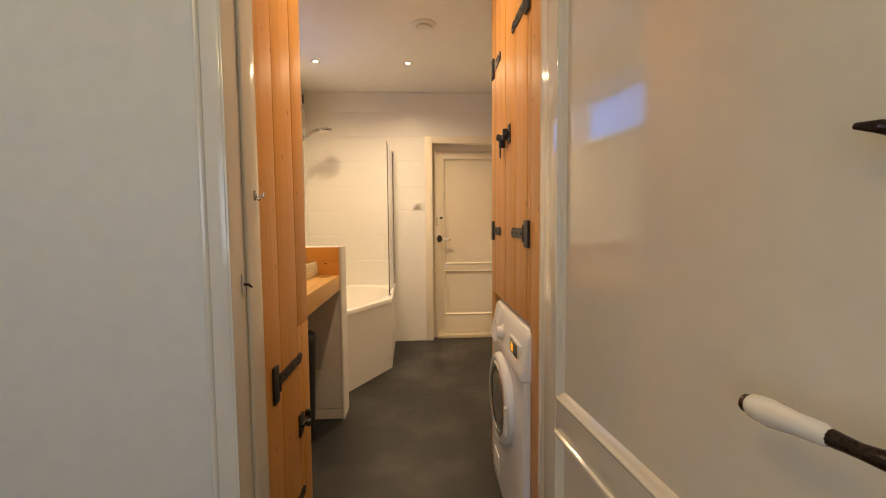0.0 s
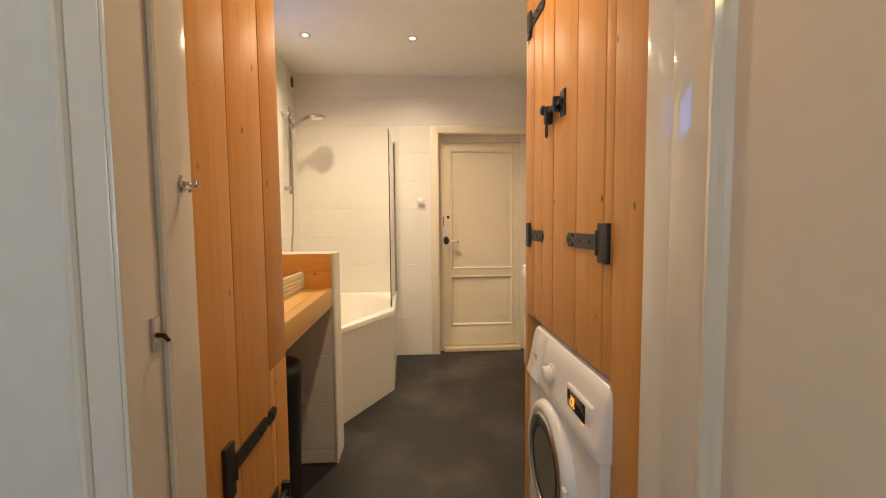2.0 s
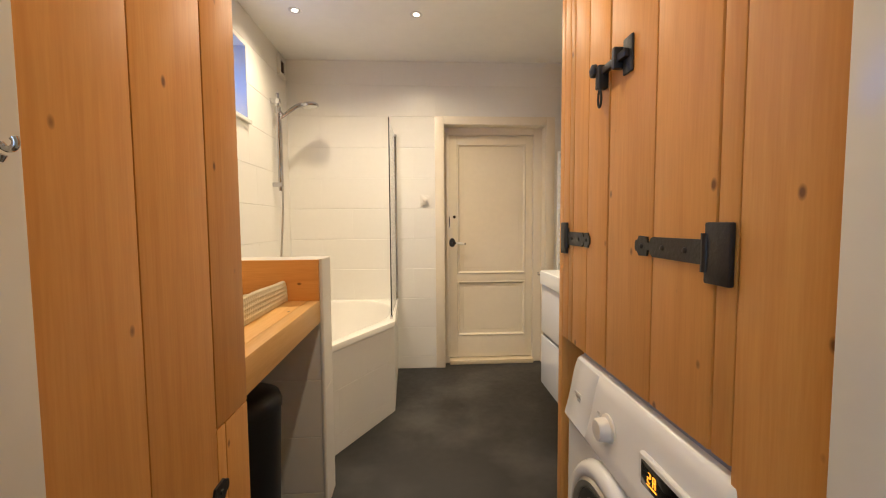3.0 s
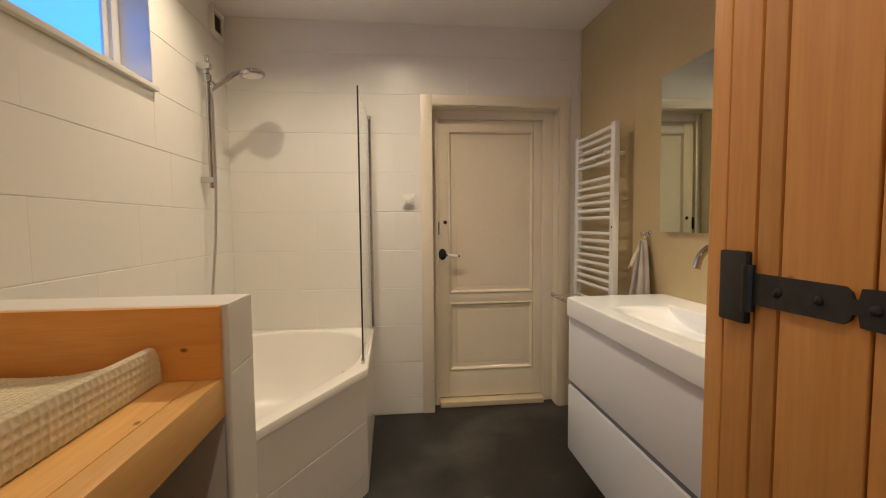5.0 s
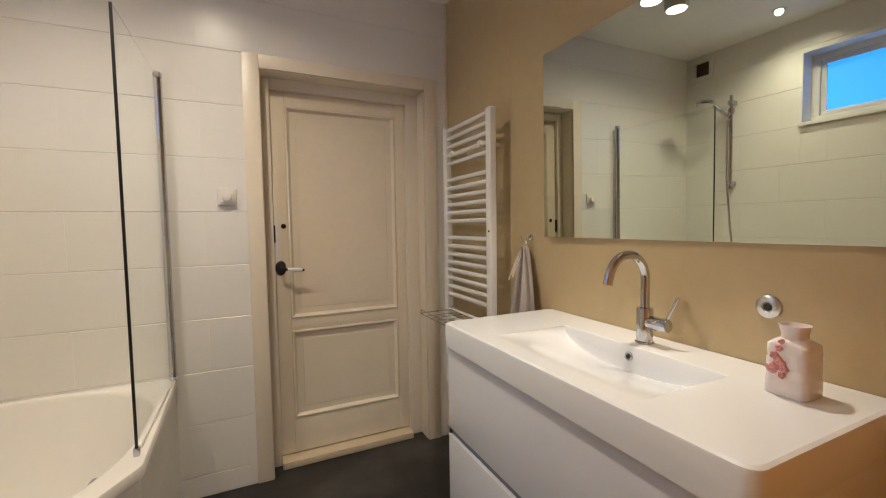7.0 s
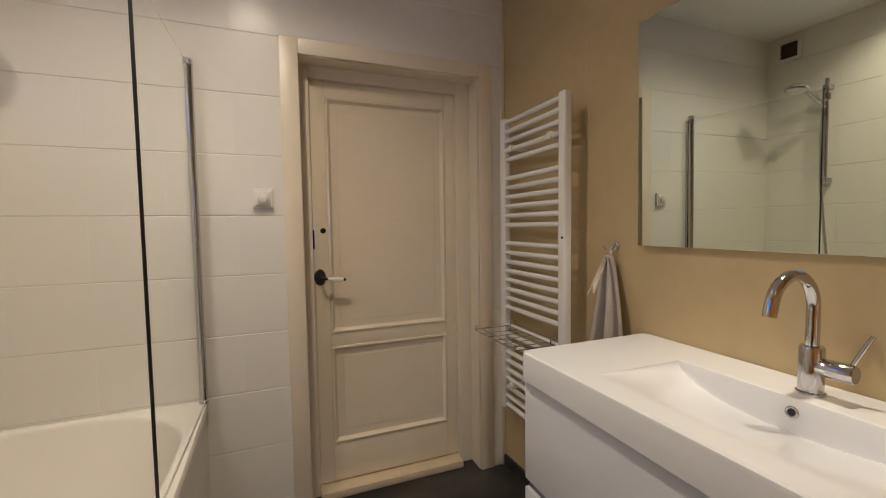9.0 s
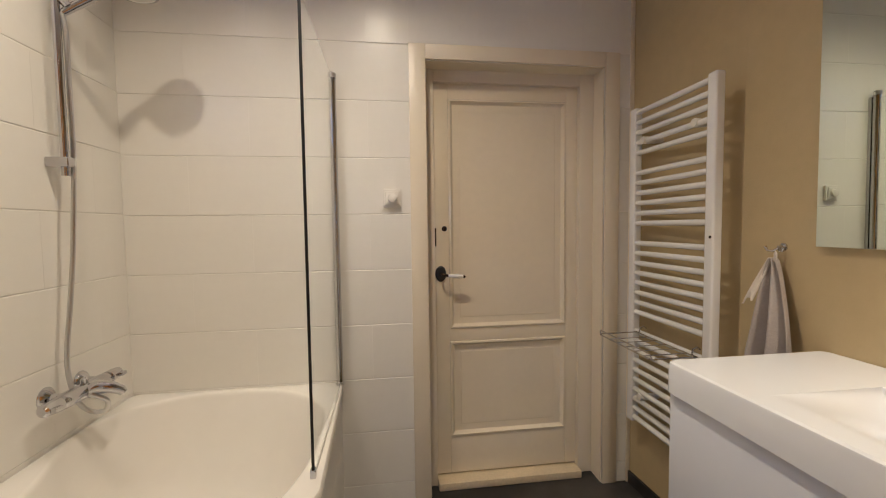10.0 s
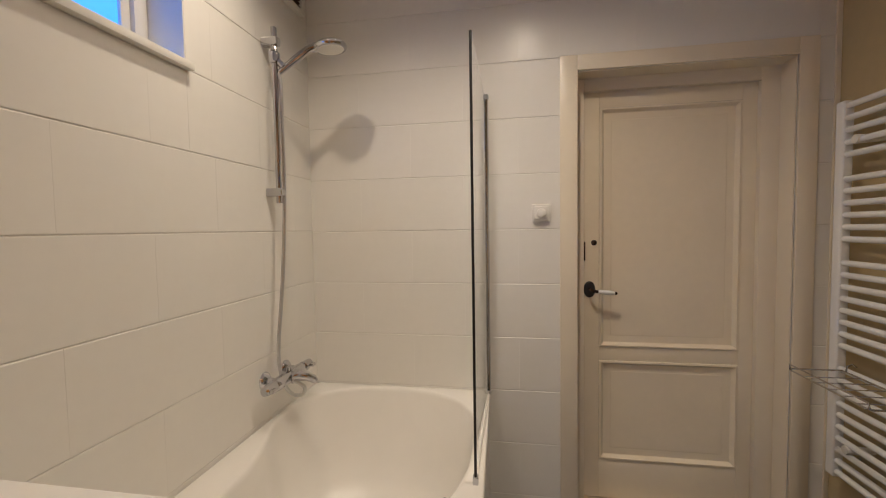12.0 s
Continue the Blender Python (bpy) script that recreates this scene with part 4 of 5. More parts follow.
for a, b, nm in ((p1, p2, "front_panel"), (p2, p3, "side_panel")):
    d = (b - a)
    ang = math.degrees(math.atan2(d.y, d.x))
    m = Matrix.Translation(a) @ pose(0, 0, 0, 0, 0, ang)
    ob = part(nm, box(bm_new(), 0, d.length, TT, 0.03, 0, RIM - 0.036), GROUT, None, "panel of white tiles")
    ob.matrix_world = m
    ob.parent = bath
    ob.matrix_parent_inverse = Matrix.Translation(bath.location).inverted()
    tile_face(ob, d.length, 0.0, RIM - 0.037, pose(0, 0, 0), start=0.33 if nm == "front_panel" else 0.25, rows_from=0.10, step=0.25)

# glass screen
screen = thing("bath_screen", (-0.40, 3.63, RIM), "clear glass bath screen on a chrome pivot post", "bath screen")
pane = add(screen, "pane", box(bm_new(), -0.4025, -0.3985, 3.283, 3.950, RIM + 0.012, 1.922, 0.001), GLASS, "clear glass pane", smooth=False)
pane.visible_shadow = False
# thin black strip along the pane's near edge
add(screen, "edge_strip", box(bm_new(), -0.4045, -0.3965, 3.2785, 3.2828, RIM + 0.010, 1.922, 0.001), RUBBER, "dark edge strip")
add(screen, "foot_clip", box(bm_new(), -0.409, -0.392, 3.272, 3.292, RIM, RIM + 0.026, 0.003), CHROME)
add(screen, "bottom_seal", box(bm_new(), -0.404, -0.397, 3.292, 3.950, RIM + 0.001, RIM + 0.0115, 0.001), PLASTIC)
add(screen, "post", tube(bm_new(), [(-0.4055, 3.967, RIM + 0.002), (-0.4055, 3.967, 1.935)], 0.0165, 16), CHROME, "chrome pivot post")
add(screen, "post_cap", lathe(bm_new(), (-0.4055, 3.967, 1.935), (0, 0, 1), [(0.019, 0), (0.019, 0.018), (0.015, 0.023)], 16), STEEL)
add(screen, "post_foot", lathe(bm_new(), (-0.4055, 3.967, RIM), (0, 0, 1), [(0.019, 0), (0.019, 0.012), (0.014, 0.016)], 16), STEEL)
add(screen, "wall_channel", box(bm_new(), -0.416, -0.394, 3.984, 3.9995, RIM + 0.004, 1.93, 0.002), CHROME)

# shower: rail, hand shower, hose
BX, BY = XL + 0.050, 3.63
rail = thing("shower_rail", (BX, BY, 1.50), "chrome riser rail with a hand shower and hose", "shower")
add(rail, "pole", tube(bm_new(), [(BX, BY, 1.476), (BX, BY, 2.170)], 0.0115, 16), CHROME)
for z in (2.115, 1.520):
    add(rail, "wall_bracket", box(bm_new(), XL, BX + 0.020, BY - 0.017, BY + 0.017, z - 0.016, z + 0.016, 0.006, 3), CHROME)
slider = add(rail, "slider", lathe(bm_new(), (BX, BY, 2.030), (0, 0, 1), [(0.016, 0), (0.021, 0.006), (0.021, 0.040), (0.016, 0.046)], 20), CHROME)
add(rail, "holder", tube(bm_new(), [(BX + 0.008, BY + 0.002, 2.045), (BX + 0.030, BY + 0.012, 2.018)], [0.012, 0.014], 14), CHROME)
add(rail, "shower_handle", tube(bm_new(), [(BX + 0.014, BY + 0.008, 1.996), (BX + 0.044, BY + 0.020, 2.026), (BX + 0.088, BY + 0.036, 2.066), (BX + 0.122, BY + 0.046, 2.094), (BX + 0.160, BY + 0.054, 2.106)], [0.011, 0.0135, 0.0155, 0.0145, 0.017], 16), CHROME)
head_n = Vector((0.10, 0.05, -1)).normalized()
add(rail, "shower_head", lathe(bm_new(), (BX + 0.208, BY + 0.062, 2.114), head_n, [(0.014, -0.012), (0.045, -0.007), (0.063, 0.004), (0.066, 0.014), (0.061, 0.022), (0.010, 0.0225)], 32), CHROME, "round chrome hand-shower head", angle=50)
add(rail, "spray_face", lathe(bm_new(), Vector((BX + 0.208, BY + 0.062, 2.114)) + head_n * 0.0225, head_n, [(0.053, 0), (0.051, 0.002), (0.01, 0.0025)], 32), PLASTIC, "grey spray plate")
hose = [(BX + 0.013, BY + 0.007, 1.994), (BX + 0.016, BY + 0.014, 1.93), (BX + 0.012, BY + 0.020, 1.80), (BX + 0.012, BY + 0.020, 1.55), (BX + 0.014, BY + 0.006, 1.40), (BX + 0.010, BY - 0.006, 1.22), (BX + 0.002, BY - 0.020, 1.05), (BX - 0.004, BY - 0.034, 0.92), (BX - 0.004, BY - 0.036, 0.83), (BX + 0.004, BY - 0.020, 0.74), (BX + 0.030, BY + 0.0, 0.690), (BX + 0.065, BY + 0.015, 0.685), (BX + 0.075, BY + 0.012, 0.72), (BX + 0.040, BY - 0.01, 0.752)]
fine_pts = []
hv = [Vector(p) for p in hose]
for i in range(len(hv) - 1):
    p0, q0, q1, p1 = hv[max(i - 1, 0)], hv[i], hv[i + 1], hv[min(i + 2, len(hv) - 1)]
    for k in range(8):
        t = k / 8
        fine_pts.append(0.5 * ((2 * q0) + (q1 - p0) * t + (2 * p0 - 5 * q0 + 4 * q1 - p1) * t * t + (3 * q0 - p0 - 3 * q1 + p1) * t ** 3))
fine_pts.append(hv[-1])
add(rail, "hose", tube(bm_new(), fine_pts, 0.0075, 10), STEEL, "flexible metal hose")

mixer = thing("bath_mixer", (XL + 0.06, 3.62, 0.77), "chrome thermostatic bath mixer on the wall", "tap")
MXA, MZA = XL + 0.060, 0.760         # axis of the mixer's body
for y in (3.560, 3.712):
    add(mixer, "rosette", lathe(bm_new(), (XL, y, MZA + 0.008), (1, 0, 0), [(0.036, 0), (0.035, 0.005), (0.026, 0.014), (0.015, 0.022), (0.013, 0.052)], 24), CHROME)
add(mixer, "body", tube(bm_new(), [(MXA, 3.530, MZA), (MXA, 3.536, MZA), (MXA, 3.560, MZA), (MXA, 3.712, MZA), (MXA, 3.745, MZA), (MXA, 3.750, MZA)], [0.020, 0.024, 0.026, 0.026, 0.024, 0.020], 20), CHROME)
for y0, way in ((3.529, -1), (3.751, 1)):
    add(mixer, "knob", tube(bm_new(), [(MXA, y0, MZA), (MXA, y0 + way * 0.004, MZA), (MXA, y0 + way * 0.030, MZA + 0.001), (MXA, y0 + way * 0.060, MZA + 0.002), (MXA, y0 + way * 0.066, MZA + 0.002)], [0.017, 0.024, 0.022, 0.019, 0.012], 18), CHROME, "ribbed chrome turning knob")
    add(mixer, "grip_fin", box(bm_new(), MXA + 0.006, MXA + 0.034, *sorted((y0 + way * 0.030, y0 + way * 0.058)), MZA - 0.006, MZA + 0.008, 0.004, 3), CHROME)
add(mixer, "spout", tube(bm_new(), [(MXA + 0.010, 3.640, MZA - 0.004), (MXA + 0.040, 3.646, MZA + 0.006), (MXA + 0.070, 3.660, MZA - 0.002), (MXA + 0.090, 3.674, MZA - 0.018), (MXA + 0.094, 3.678, MZA - 0.028)], [0.026, 0.024, 0.020, 0.017, 0.014], 16), CHROME)
add(mixer, "diverter", lathe(bm_new(), (MXA, 3.640, MZA + 0.024), (0, 0, 1), [(0.011, 0), (0.011, 0.014), (0.008, 0.018)], 14), CHROME)

# ---- fittings on the far wall and ceiling ----
sw = thing("dimmer_switch", (-0.158, YF - 0.008, 1.425), "square white dimmer switch on the tiles", "switch")
add(sw, "plate", box(bm_new(), -0.198, -0.118, YF - 0.014, YF - 0.0015, 1.386, 1.466, 0.003, 3), PLASTIC)
add(sw, "rocker_frame", box(bm_new(), -0.188, -0.128, YF - 0.020, YF - 0.013, 1.396, 1.456, 0.003, 3), PLASTIC)
add(sw, "dial", lathe(bm_new(), (-0.158, YF - 0.020, 1.426), (0, -1, 0), [(0.021, 0), (0.020, 0.013), (0.017, 0.015)], 24), PLASTIC, "round dimmer knob")
# the third fitting, over the passage, is unseen and added to go with its lamp
for sx, sy in SPOTS + ((-0.18, 1.50),):
    sp = thing("ceiling_spot", (sx, sy, CEIL), "small recessed warm ceiling spot with a white rim", "ceiling light", "ceiling spots")
    add(sp, "rim", lathe(bm_new(), (sx, sy, CEIL - 0.0005), (0, 0, -1), [(0.040, 0), (0.039, 0.003), (0.024, 0.005), (0.018, 0.002)], 28), ENAMEL)
    add(sp, "lens", lathe(bm_new(), (sx, sy, CEIL - 0.002), (0, 0, -1), [(0.0175, 0), (0.017, 0.0025), (0.01, 0.003)], 24), LENS, "glowing lens")
vd = thing("ceiling_vent", (-0.089, 2.58, CEIL), "round white ventilation valve in the ceiling", "vent")
add(vd, "collar", lathe(bm_new(), (-0.089, 2.58, CEIL - 0.0005), (0, 0, -1), [(0.082, 0), (0.080, 0.008), (0.068, 0.014), (0.058, 0.010)], 36), CEILING)
add(vd, "disc", lathe(bm_new(), (-0.089, 2.58, CEIL - 0.012), (0, 0, -1), [(0.030, 0), (0.052, 0.006), (0.050, 0.014), (0.02, 0.018)], 32), CEILING)
vg = thing("wall_vent", (XL, 3.87, 2.44), "small square white wall vent with dark mesh", "vent")
bm = bm_new()
for y0, y1, z0, z1 in ((3.79, 3.94, 2.365, 2.387), (3.79, 3.94, 2.493, 2.515), (3.79, 3.812, 2.387, 2.493), (3.918, 3.94, 2.387, 2.493)):
    box(bm, XL - 0.001, XL + 0.024, y0, y1, z0, z1, 0.003)
add(vg, "frame", bm, PLASTIC)
# solid mesh-coloured sheet giving the vent opening its shade
add(vg, "backing", box(bm_new(), XL, XL + 0.004, 3.813, 3.917, 2.388, 2.492), MESH, "dark sheet in place of the opening's shade")
for k in range(6):
    add(vg, "slat", box(bm_new(), XL + 0.004, XL + 0.016, 3.813, 3.917, 2.396 + 0.016 * k, 2.400 + 0.016 * k), MESH)

# ---- washbasin unit ----
VY0, VY1, VX = 2.112, 3.130, 0.568
van = thing("vanity_unit", (0.80, 2.63, 0.205), "white high-gloss wall-hung two-drawer vanity unit", "vanity unit")
add(van, "carcass", box(bm_new(), VX + 0.020, XR - 0.001, VY0 + 0.004, VY1 - 0.004, 0.205, 0.849, 0.002), LACQUER)
for z0, z1 in ((0.541, 0.839), (0.205, 0.513)):
    dr = add(van, "drawer_front", box(bm_new(), VX, VX + 0.019, VY0 + 0.003, VY1 - 0.003, z0, z1, 0.002, 2), LACQUER, "handleless gloss drawer front")
# dark strips over the white carcass, standing in for shade in the gaps
add(van, "grip_channel", box(bm_new(), VX + 0.012, VX + 0.0205, VY0 + 0.006, VY1 - 0.006, 0.514, 0.540), SHADOWGAP)
add(van, "grip_channel", box(bm_new(), VX + 0.012, VX + 0.0205, VY0 + 0.006, VY1 - 0.006, 0.8395, 0.8495), SHADOWGAP)

basin = thing("washbasin", (0.79, 2.63, 0.850), "white ceramic washbasin top with a half-moon sunk bowl", "washbasin")
BZ = 0.932
bm = bm_new()


def rrect(x0, x1, y0, y1, r, n=6):
    pts = []
    for cx, cy, a0 in ((x1 - r, y1 - r, 0), (x0 + r, y1 - r, 90), (x0 + r, y0 + r, 180), (x1 - r, y0 + r, 270)):
        for k in range(n + 1):
            a = radians(a0 + 90 * k / n)
            pts.append((cx + r * math.cos(a), cy + r * math.sin(a)))
    return pts


def rect_ring(x0, x1, y0, y1, r, z):
    return [bm.verts.new((px, py, z)) for px, py in rrect(x0, x1, y0, y1, r)]


fx0, fx1 = 0.549, XR - 0.001
loops = [rect_ring(fx0, fx1, VY0, VY1, 0.030, 0.850), rect_ring(fx0, fx1, VY0, VY1, 0.030, BZ - 0.010), rect_ring(fx0 + 0.003, fx1 - 0.001, VY0 + 0.003, VY1 - 0.003, 0.028, BZ - 0.003), rect_ring(fx0 + 0.010, fx1 - 0.002, VY0 + 0.010, VY1 - 0.010, 0.024, BZ)]
for r, s in zip(loops, loops[1:]):
    n = len(r)
    for k in range(n):
        bm.faces.new((r[k], r[(k + 1) % n], s[(k + 1) % n], s[k]))
bm.faces.new(loops[0][::-1])
# bowl: a straight back edge over a half-moon back wall, its floor running up to the front
BCY, BHW, BX0, BX1, DEEP = 2.613, 0.266, 0.612, 0.886, 0.074
cols = [(BX0 - 0.014 + (BX1 - BX0 + 0.014) * k / 26, 1.0) for k in range(27)] + [(BX1 + 0.0025, 0.93), (BX1 + 0.0045, 0.55), (BX1 + 0.0060, 0.10), (BX1 + 0.0085, 0.012), (BX1 + 0.0125, 0.0)]
grid = []
for gx, share in cols:
    u = max(0.0, min(1.0, (gx - BX0) / (BX1 - BX0)))
    rise = u * u / (u + 0.05) * 1.05
    line = []
    for k in range(41):
        v = -math.cos(math.pi * k / 40)
        rim = math.sqrt(max(0.0, 1 - v * v))
        line.append(bm.verts.new((gx, BCY + BHW * v, BZ - DEEP * rise * rim * share)))
    grid.append(line)
for r, s in zip(grid, grid[1:]):
    for k in range(40):
        bm.faces.new((r[k], s[k], s[k + 1], r[k + 1]))
top = loops[-1]
for ring, rim in ((top[3:11], [line[-1] for line in grid]), (top[10:18], grid[0]), (top[17:25], [line[0] for line in grid[::-1]]), (top[24:] + top[:4], grid[-1][::-1])):
    bm.faces.new(ring + rim)
bmesh.ops.recalc_face_normals(bm, faces=bm.faces[:])
bx1 = BX1
slab = add(basin, "slab", bm, CERAMIC, "glazed white slab with the sunk bowl", angle=42)
for p in slab.data.polygons:
    if len(p.vertices) > 12:
        p.use_smooth = False
ring_part = add(basin, "overflow_ring", lathe(bm_new(), (bx1 + 0.004, 2.613, BZ - 0.030), (-1, 0, 0.25), [(0.0125, -0.004), (0.0125, 0.003), (0.0105, 0.0045), (0.0075, 0.003)], 20), CHROME, "chrome overflow ring")
# closed black disc in place of the shaded overflow hole
sub(ring_part, "bore", lathe(bm_new(), (bx1 + 0.004, 2.613, BZ - 0.030), (-1, 0, 0.25), [(0.0078, -0.002), (0.0076, 0.0033), (0.003, 0.0034)], 18), DARK).matrix_parent_inverse = Matrix.Identity(4)

tap = thing("basin_tap", (0.955, 2.615, BZ), "tall chrome basin mixer with a curved swan-neck spout", "tap")
TX, TY = 0.955, 2.615
add(tap, "base", lathe(bm_new(), (TX, TY, BZ), (0, 0, 1), [(0.026, 0), (0.026, 0.004), (0.0225, 0.007), (0.0225, 0.098), (0.0205, 0.103), (0.014, 0.104)], 28), CHROME)
spout_pts = [(TX, TY, BZ + 0.10), (TX, TY, BZ + 0.18)] + [tuple(p) for p in arc((TX - 0.072, TY, BZ + 0.186), 0.072, 0, 165, (1, 0, 0), (0, 0, 1), 16)]
spout_pts.append((spout_pts[-1][0] - 0.007, TY, spout_pts[-1][2] - 0.026))
add(tap, "spout", tube(bm_new(), spout_pts, 0.0125, 18), CHROME, "curved spout")
add(tap, "handle_body", tube(bm_new(), [(TX, TY - 0.015, BZ + 0.062), (TX, TY - 0.070, BZ + 0.062), (TX, TY - 0.074, BZ + 0.062)], [0.0195, 0.0195, 0.017], 22), CHROME)
add(tap, "handle", tube(bm_new(), [(TX + 0.004, TY - 0.064, BZ + 0.075), (TX + 0.010, TY - 0.075, BZ + 0.105), (TX + 0.017, TY - 0.090, BZ + 0.143)], [0.0045, 0.0048, 0.004], 12), CHROME, "slim pin lever")

fl = thing("wall_rosette", (XR, 2.345, 1.076), "round chrome wall rosette with a dark bore", "rosette")
add(fl, "disc", lathe(bm_new(), (XR, 2.345, 1.076), (-1, 0, 0), [(0.028, 0), (0.027, 0.005), (0.023, 0.008), (0.012, 0.009), (0.010, 0.006)], 32), STEEL)
# the bore's shade is a flat black disc, not a hole
add(fl, "bore", lathe(bm_new(), (XR - 0.0062, 2.345, 1.076), (-1, 0, 0), [(0.0095, 0), (0.009, 0.001), (0.003, 0.0012)], 18), DARK)

# the mirror hangs a little askew, leaning off the wall at its far and upper edges
MYC, MZC = 2.607, 1.586
mir = thing("mirror", (XR - 0.020, MYC, MZC), "large frameless wall mirror above the washbasin", "mirror")
mir.rotation_euler = (0, radians(-0.55), radians(0.80))
part("glass", box(bm_new(), -0.003, 0.002, -0.527, 0.527, -0.359, 0.359, 0.0008), MIRROR, mir, smooth=False)
part("backing", box(bm_new(), 0.0022, 0.0060, -0.520, 0.520, -0.352, 0.352), STEEL, mir)
for y in (-0.40, 0.40):
    for z in (-0.30, 0.30):
        part("spacer", lathe(bm_new(), (0.006, y, z), (1, 0, 0), [(0.010, 0), (0.010, 0.013 + 0.012 * (y + z) * 0.9)], 12), PLASTIC, mir)

ml = thing("mirror_lamp", (HEAD[0], HEAD[1], HEAD[2]), "chrome cylinder spot lamp clipped over the mirror", "mirror lamp")
hx, hy, hz = HEAD
add(ml, "shade", lathe(bm_new(), (hx, hy, hz), (0.03, 0, 1), [(0.029, 0), (0.031, 0.002), (0.031, 0.095), (0.028, 0.102), (0.008, 0.104)], 28), STEEL, "brushed cylinder shade")
add(ml, "lens", lathe(bm_new(), (hx, hy, hz + 0.002), (0, 0, -1), [(0.0275, 0), (0.026, 0.003), (0.01, 0.004)], 24), LENS, "glowing lens")
add(ml, "arm", tube(bm_new(), [(hx + 0.028, hy, hz + 0.050), (hx + 0.045, hy, hz + 0.060), (XR - 0.018, hy, hz + 0.072), (XR - 0.006, hy, hz + 0.074)], 0.006, 10), CHROME)
add(ml, "clip", box(bm_new(), XR - 0.020, XR - 0.0001, hy - 0.03, hy + 0.03, 1.948, 1.985, 0.003), CHROME)

# porcelain vase
VPX, VPY = 0.908, 2.234
vase = thing("vase", (VPX, VPY, BZ), "pale pink square porcelain vase with rose relief on the basin", "vase")
bm = bm_new()
prof = [(0.036, 0.0), (0.038, 0.004), (0.038, 0.030), (0.036, 0.034), (0.0365, 0.040), (0.037, 0.070), (0.035, 0.075), (0.0365, 0.082), (0.036, 0.098), (0.031, 0.106), (0.022, 0.110), (0.021, 0.118), (0.025, 0.132), (0.026, 0.136), (0.0235, 0.136), (0.019, 0.120), (0.018, 0.10), (0.002, 0.08)]
rings = []
for k, (r, h) in enumerate(prof):
    r, h = r * 0.99, h * 1.03
    squareness = 0.9 if h < 0.108 else 0.25
    row = []
    for j in range(40):
        a = 2 * math.pi * j / 40
        c, s = math.cos(a), math.sin(a)
        sq = 1 / max(abs(c), abs(s))
        rad = r * (1 + (min(sq, 1.30) - 1) * squareness)
        row.append(bm.verts.new((VPX + rad * c, VPY + rad * s, BZ + h)))
    rings.append(row)
for r, s in zip(rings, rings[1:]):
    for k in range(40):
        bm.faces.new((r[k], r[(k + 1) % 40], s[(k + 1) % 40], s[k]))
bm.faces.new(rings[0][::-1])
bm.faces.new(rings[-1])
vb = add(vase, "body", bm, PINKVASE, "", angle=50)
rnd = random.Random(3)
for y, z, r in ((2.225, 0.985, 0.011), (2.212, 1.000, 0.010), (2.222, 1.012, 0.008), (2.205, 0.988, 0.008), (2.214, 1.028, 0.006), (2.210, 1.042, 0.005), (2.208, 0.974, 0.006)):
    bm = bm_new()
    for k in range(5):
        a = 2 * math.pi * k / 5 + rnd.random()
        lathe(bm, (VPX - 0.0362, y + 0.029 + math.cos(a) * r * 0.5, z + math.sin(a) * r * 0.5), (-1, 0.3 * math.cos(a), 0.3 * math.sin(a)), [(r * 0.62, -0.002), (r * 0.55, 0.003), (r * 0.2, 0.005)], 9)
    add(vase, "rose", bm, ROSE, "pink relief rose", angle=60)

# ---- towel radiator ----
RX = 0.935
rad = thing("towel_radiator", (RX, 3.64, 0.39), "white ladder towel radiator on the tan wall", "radiator")
for y in (3.418, 3.872):
    bm = bm_new()
    box(bm, RX - 0.014, RX + 0.022, y - 0.021, y + 0.021, 0.385, 1.812, 0.009, 4)
    add(rad, "upright", bm, ENAMEL)
zs, z = [], 1.792
for count in (5, 6, 8, 10):
    for _ in range(count):
        zs.append(z)
        z -= 0.0447
    z -= 0.0447
rung = mesh_of("rung", tube(bm_new(), [(0, 3.422, 0), (0, 3.868, 0)], 0.0115, 14), ENAMEL)
for z in zs:
    ob = new("rung", rung)
    ob.location = (RX + 0.002, 0, z)
    under(rad, ob)
for y in (3.50, 3.80):
    for z in (1.66, 0.52):
        add(rad, "wall_mount", tube(bm_new(), [(RX - 0.014, y, z), (RX - 0.008, y, z), (XR - 0.002, y, z)], [0.015, 0.017, 0.010], 14), PLASTIC)
add(rad, "bleed_cap", lathe(bm_new(), (RX - 0.013, 3.410, 1.249), (-1, 0, 0), [(0.006, 0), (0.005, 0.003), (0.002, 0.004)], 10), DARK, "small dark plug")
add(rad, "valve", tube(bm_new(), [(RX, 3.45, 0.385), (RX, 3.45, 0.350), (RX + 0.05, 3.45, 0.335), (XR - 0.002, 3.45, 0.335)], [0.013, 0.014, 0.013, 0.012], 14), CHROME)
add(rad, "valve_head", tube(bm_new(), [(RX - 0.010, 3.452, 0.352), (RX - 0.035, 3.47, 0.356), (RX - 0.062, 3.49, 0.360), (RX - 0.066, 3.493, 0.361)], [0.015, 0.020, 0.019, 0.014], 18), PLASTIC, "white thermostat head")

rk = thing("wire_rack", (RX - 0.10, 3.70, 0.83), "chrome wire rack hooked on the towel radiator", "rack")
RZ = 0.812
loop = [(RX - 0.012, 3.46, RZ), (0.753, 3.46, RZ), (0.740, 3.473, RZ), (0.740, 3.807, RZ), (0.753, 3.82, RZ), (RX - 0.012, 3.82, RZ)]
add(rk, "outer_wire", tube(bm_new(), loop, 0.0033, 8), CHROME)
for k in range(5):
    y = 3.505 + 0.0575 * k
    add(rk, "cross_wire", tube(bm_new(), [(RX - 0.014, y, RZ), (0.741, y, RZ)], 0.0022, 8), CHROME)
add(rk, "back_wire", tube(bm_new(), [(RX - 0.016, 3.46, RZ), (RX - 0.016, 3.82, RZ)], 0.003, 8), CHROME)
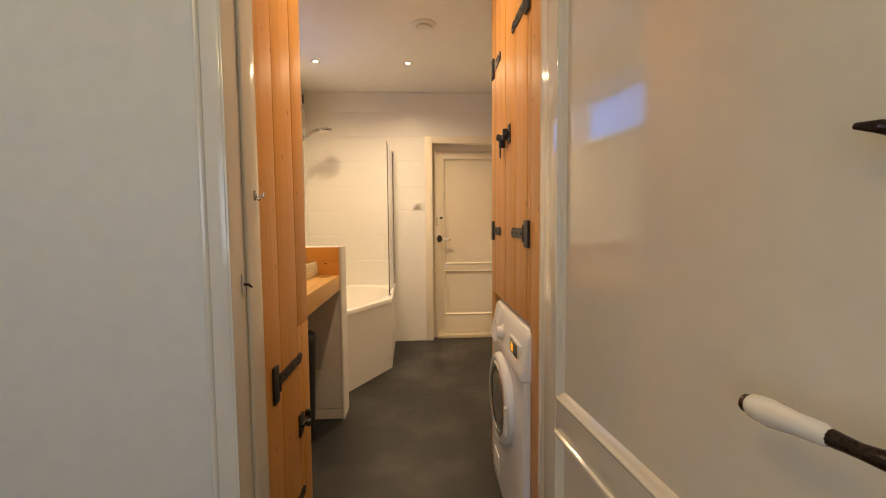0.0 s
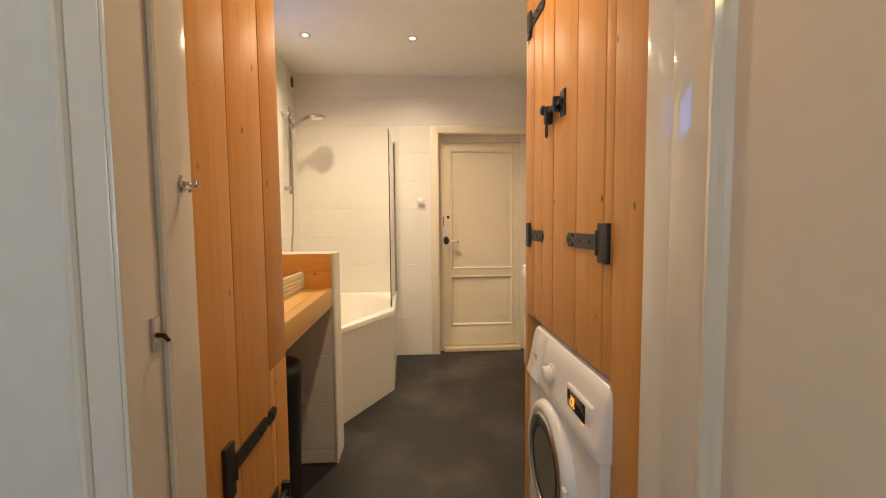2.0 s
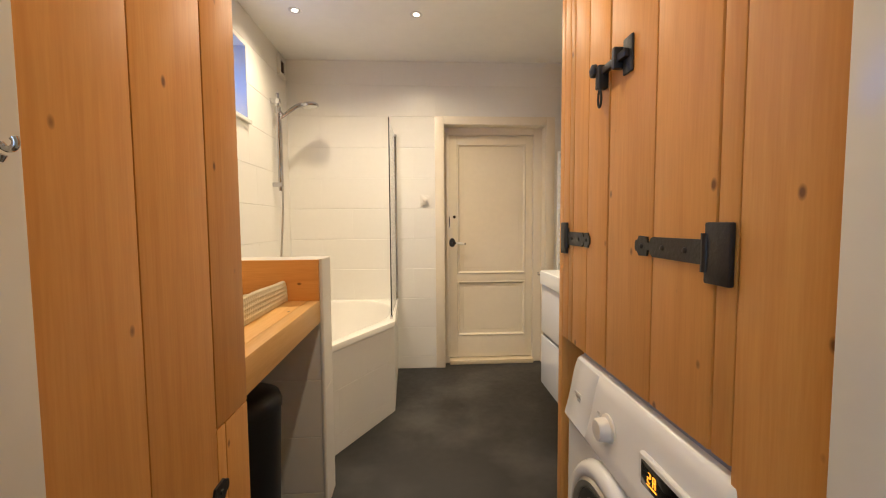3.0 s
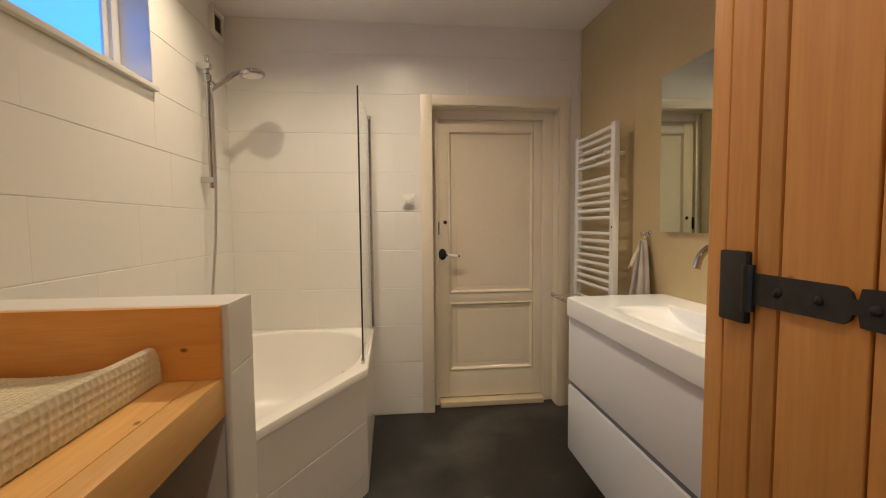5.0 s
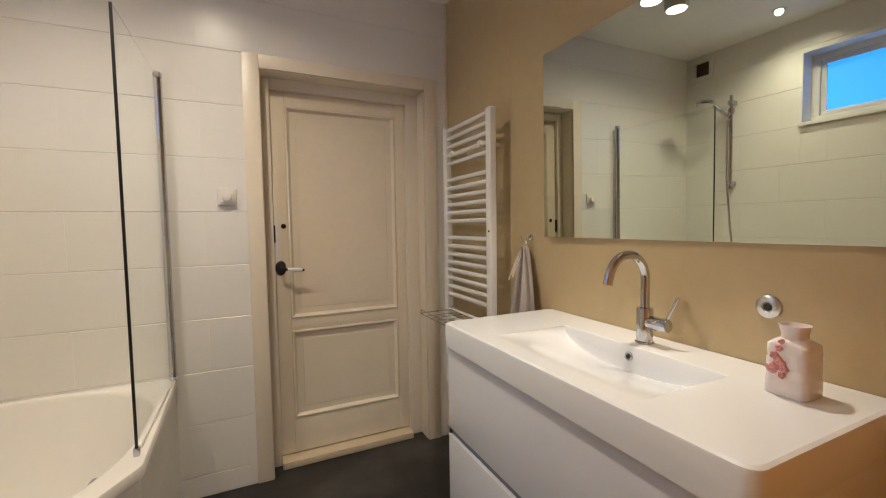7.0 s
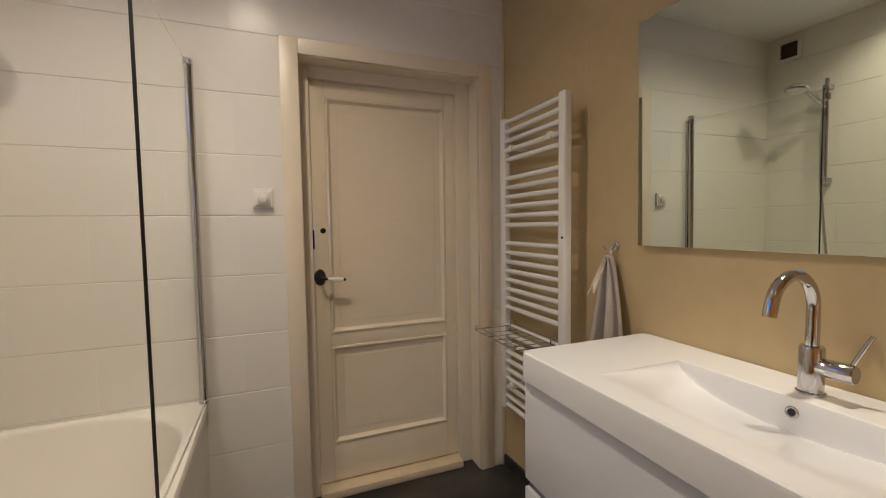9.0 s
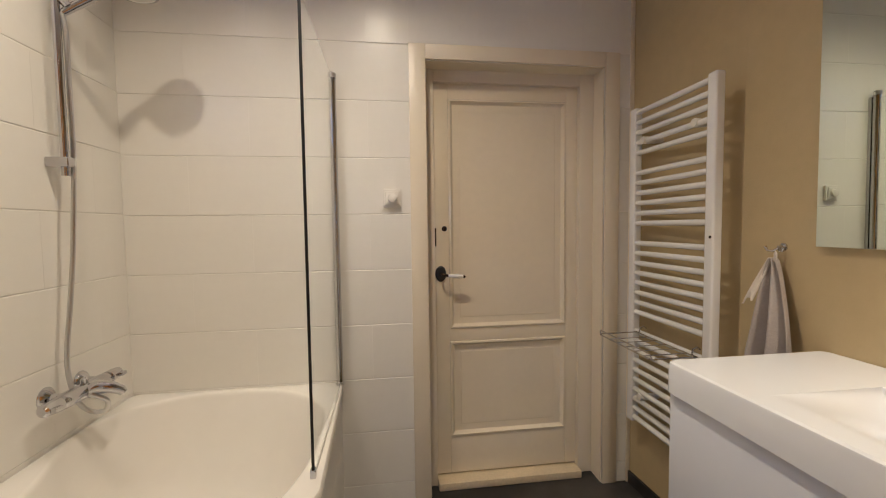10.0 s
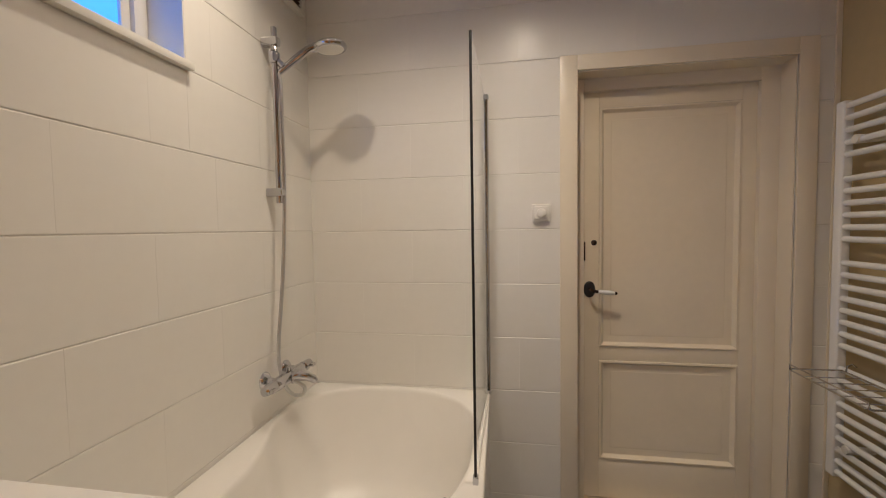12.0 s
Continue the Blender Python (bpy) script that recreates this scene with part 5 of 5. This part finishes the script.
add(rk, "front_rail", tube(bm_new(), [(0.744, 3.465, RZ), (0.744, 3.465, RZ + 0.018), (0.744, 3.815, RZ + 0.018), (0.744, 3.815, RZ)], 0.0028, 8), CHROME)
for y in (3.48, 3.80):
    add(rk, "hook", tube(bm_new(), [(RX - 0.016, y, RZ), (RX - 0.013, y, RZ + 0.022), (RX + 0.004, y, RZ + 0.030), (RX + 0.018, y, RZ + 0.020)], 0.0032, 8), CHROME)

# ---- hook and towel ----
HY, HZ2 = 3.252, 1.212
hk = thing("towel_hook", (XR, HY, HZ2), "small chrome double towel hook on the tan wall", "hook")
add(hk, "plate", lathe(bm_new(), (XR, HY, HZ2 + 0.008), (-1, 0, 0), [(0.013, 0), (0.012, 0.004), (0.006, 0.008), (0.005, 0.02)], 16), CHROME)
for s in (-1, 1):
    add(hk, "arm", tube(bm_new(), [(XR - 0.016, HY, HZ2 + 0.006), (XR - 0.026, HY + s * 0.012, HZ2 - 0.004), (XR - 0.032, HY + s * 0.024, HZ2 - 0.003), (XR - 0.034, HY + s * 0.031, HZ2 + 0.010)], [0.0042, 0.0038, 0.0038, 0.0045], 10), CHROME)
tw = thing("hand_towel", (XR - 0.03, HY, 0.85), "small grey-beige towel hanging in folds from its loop", "towel")
add(tw, "loop", tube(bm_new(), [(XR - 0.030, HY - 0.004, 1.170), (XR - 0.029, HY - 0.003, 1.200), (XR - 0.029, HY, 1.207), (XR - 0.029, HY + 0.003, 1.200), (XR - 0.030, HY + 0.004, 1.170)], 0.0022, 8), TOWELHEM)


def cloth(seed, y_shift, half_top, half_bot, z_top, z_bot, folds, depth, thick, mat, label, lean=0.0):
    bm = bm_new()
    nu, nv = 72, 46
    lay = []
    for side in (0, 1):
        g = []
        for j in range(nv + 1):
            v = j / nv
            half = half_top + (half_bot - half_top) * (v ** 0.62)
            row = []
            for i in range(nu + 1):
                u = i / nu * 2 - 1
                fold = math.sin(u * folds + seed + 0.7 * math.sin(v * 2 + seed)) * depth * (0.35 + 0.65 * v)
                x = XR - 0.034 - 0.026 * v + fold - abs(u) * 0.004 + (thick if side else 0) - 0.008 * v
                zz = z_top + (z_bot - z_top) * v - 0.030 * abs(u + 0.2) * v + 0.006 * math.sin(u * 9 + seed) * v
                row.append(bm.verts.new((min(x, XR - 0.002 - 0.003 * (1 - side)), HY + y_shift + u * half + lean * v, zz)))
            g.append(row)
        for j in range(nv):
            for i in range(nu):
                bm.faces.new((g[j][i], g[j][i + 1], g[j + 1][i + 1], g[j + 1][i]))
        lay.append(g)
    a, b = lay
    rim_a = a[0] + [r[-1] for r in a[1:]] + a[-1][-2::-1] + [r[0] for r in a[-2:0:-1]]
    rim_b = b[0] + [r[-1] for r in b[1:]] + b[-1][-2::-1] + [r[0] for r in b[-2:0:-1]]
    n = len(rim_a)
    for k in range(n):
        bm.faces.new((rim_a[k], rim_a[(k + 1) % n], rim_b[(k + 1) % n], rim_b[k]))
    add(tw, "cloth", bm, mat, label, angle=70)


cloth(0.4, 0.004, 0.007, 0.086, 1.185, 0.88, 7.5, 0.026, 0.007, TOWEL, "grey-beige towel cloth", -0.012)
cloth(2.1, 0.010, 0.005, 0.016, 1.187, 1.075, 3.0, 0.006, 0.007, TOWELHEM, "cream inner side folded out", 0.040)

lay_tiles()
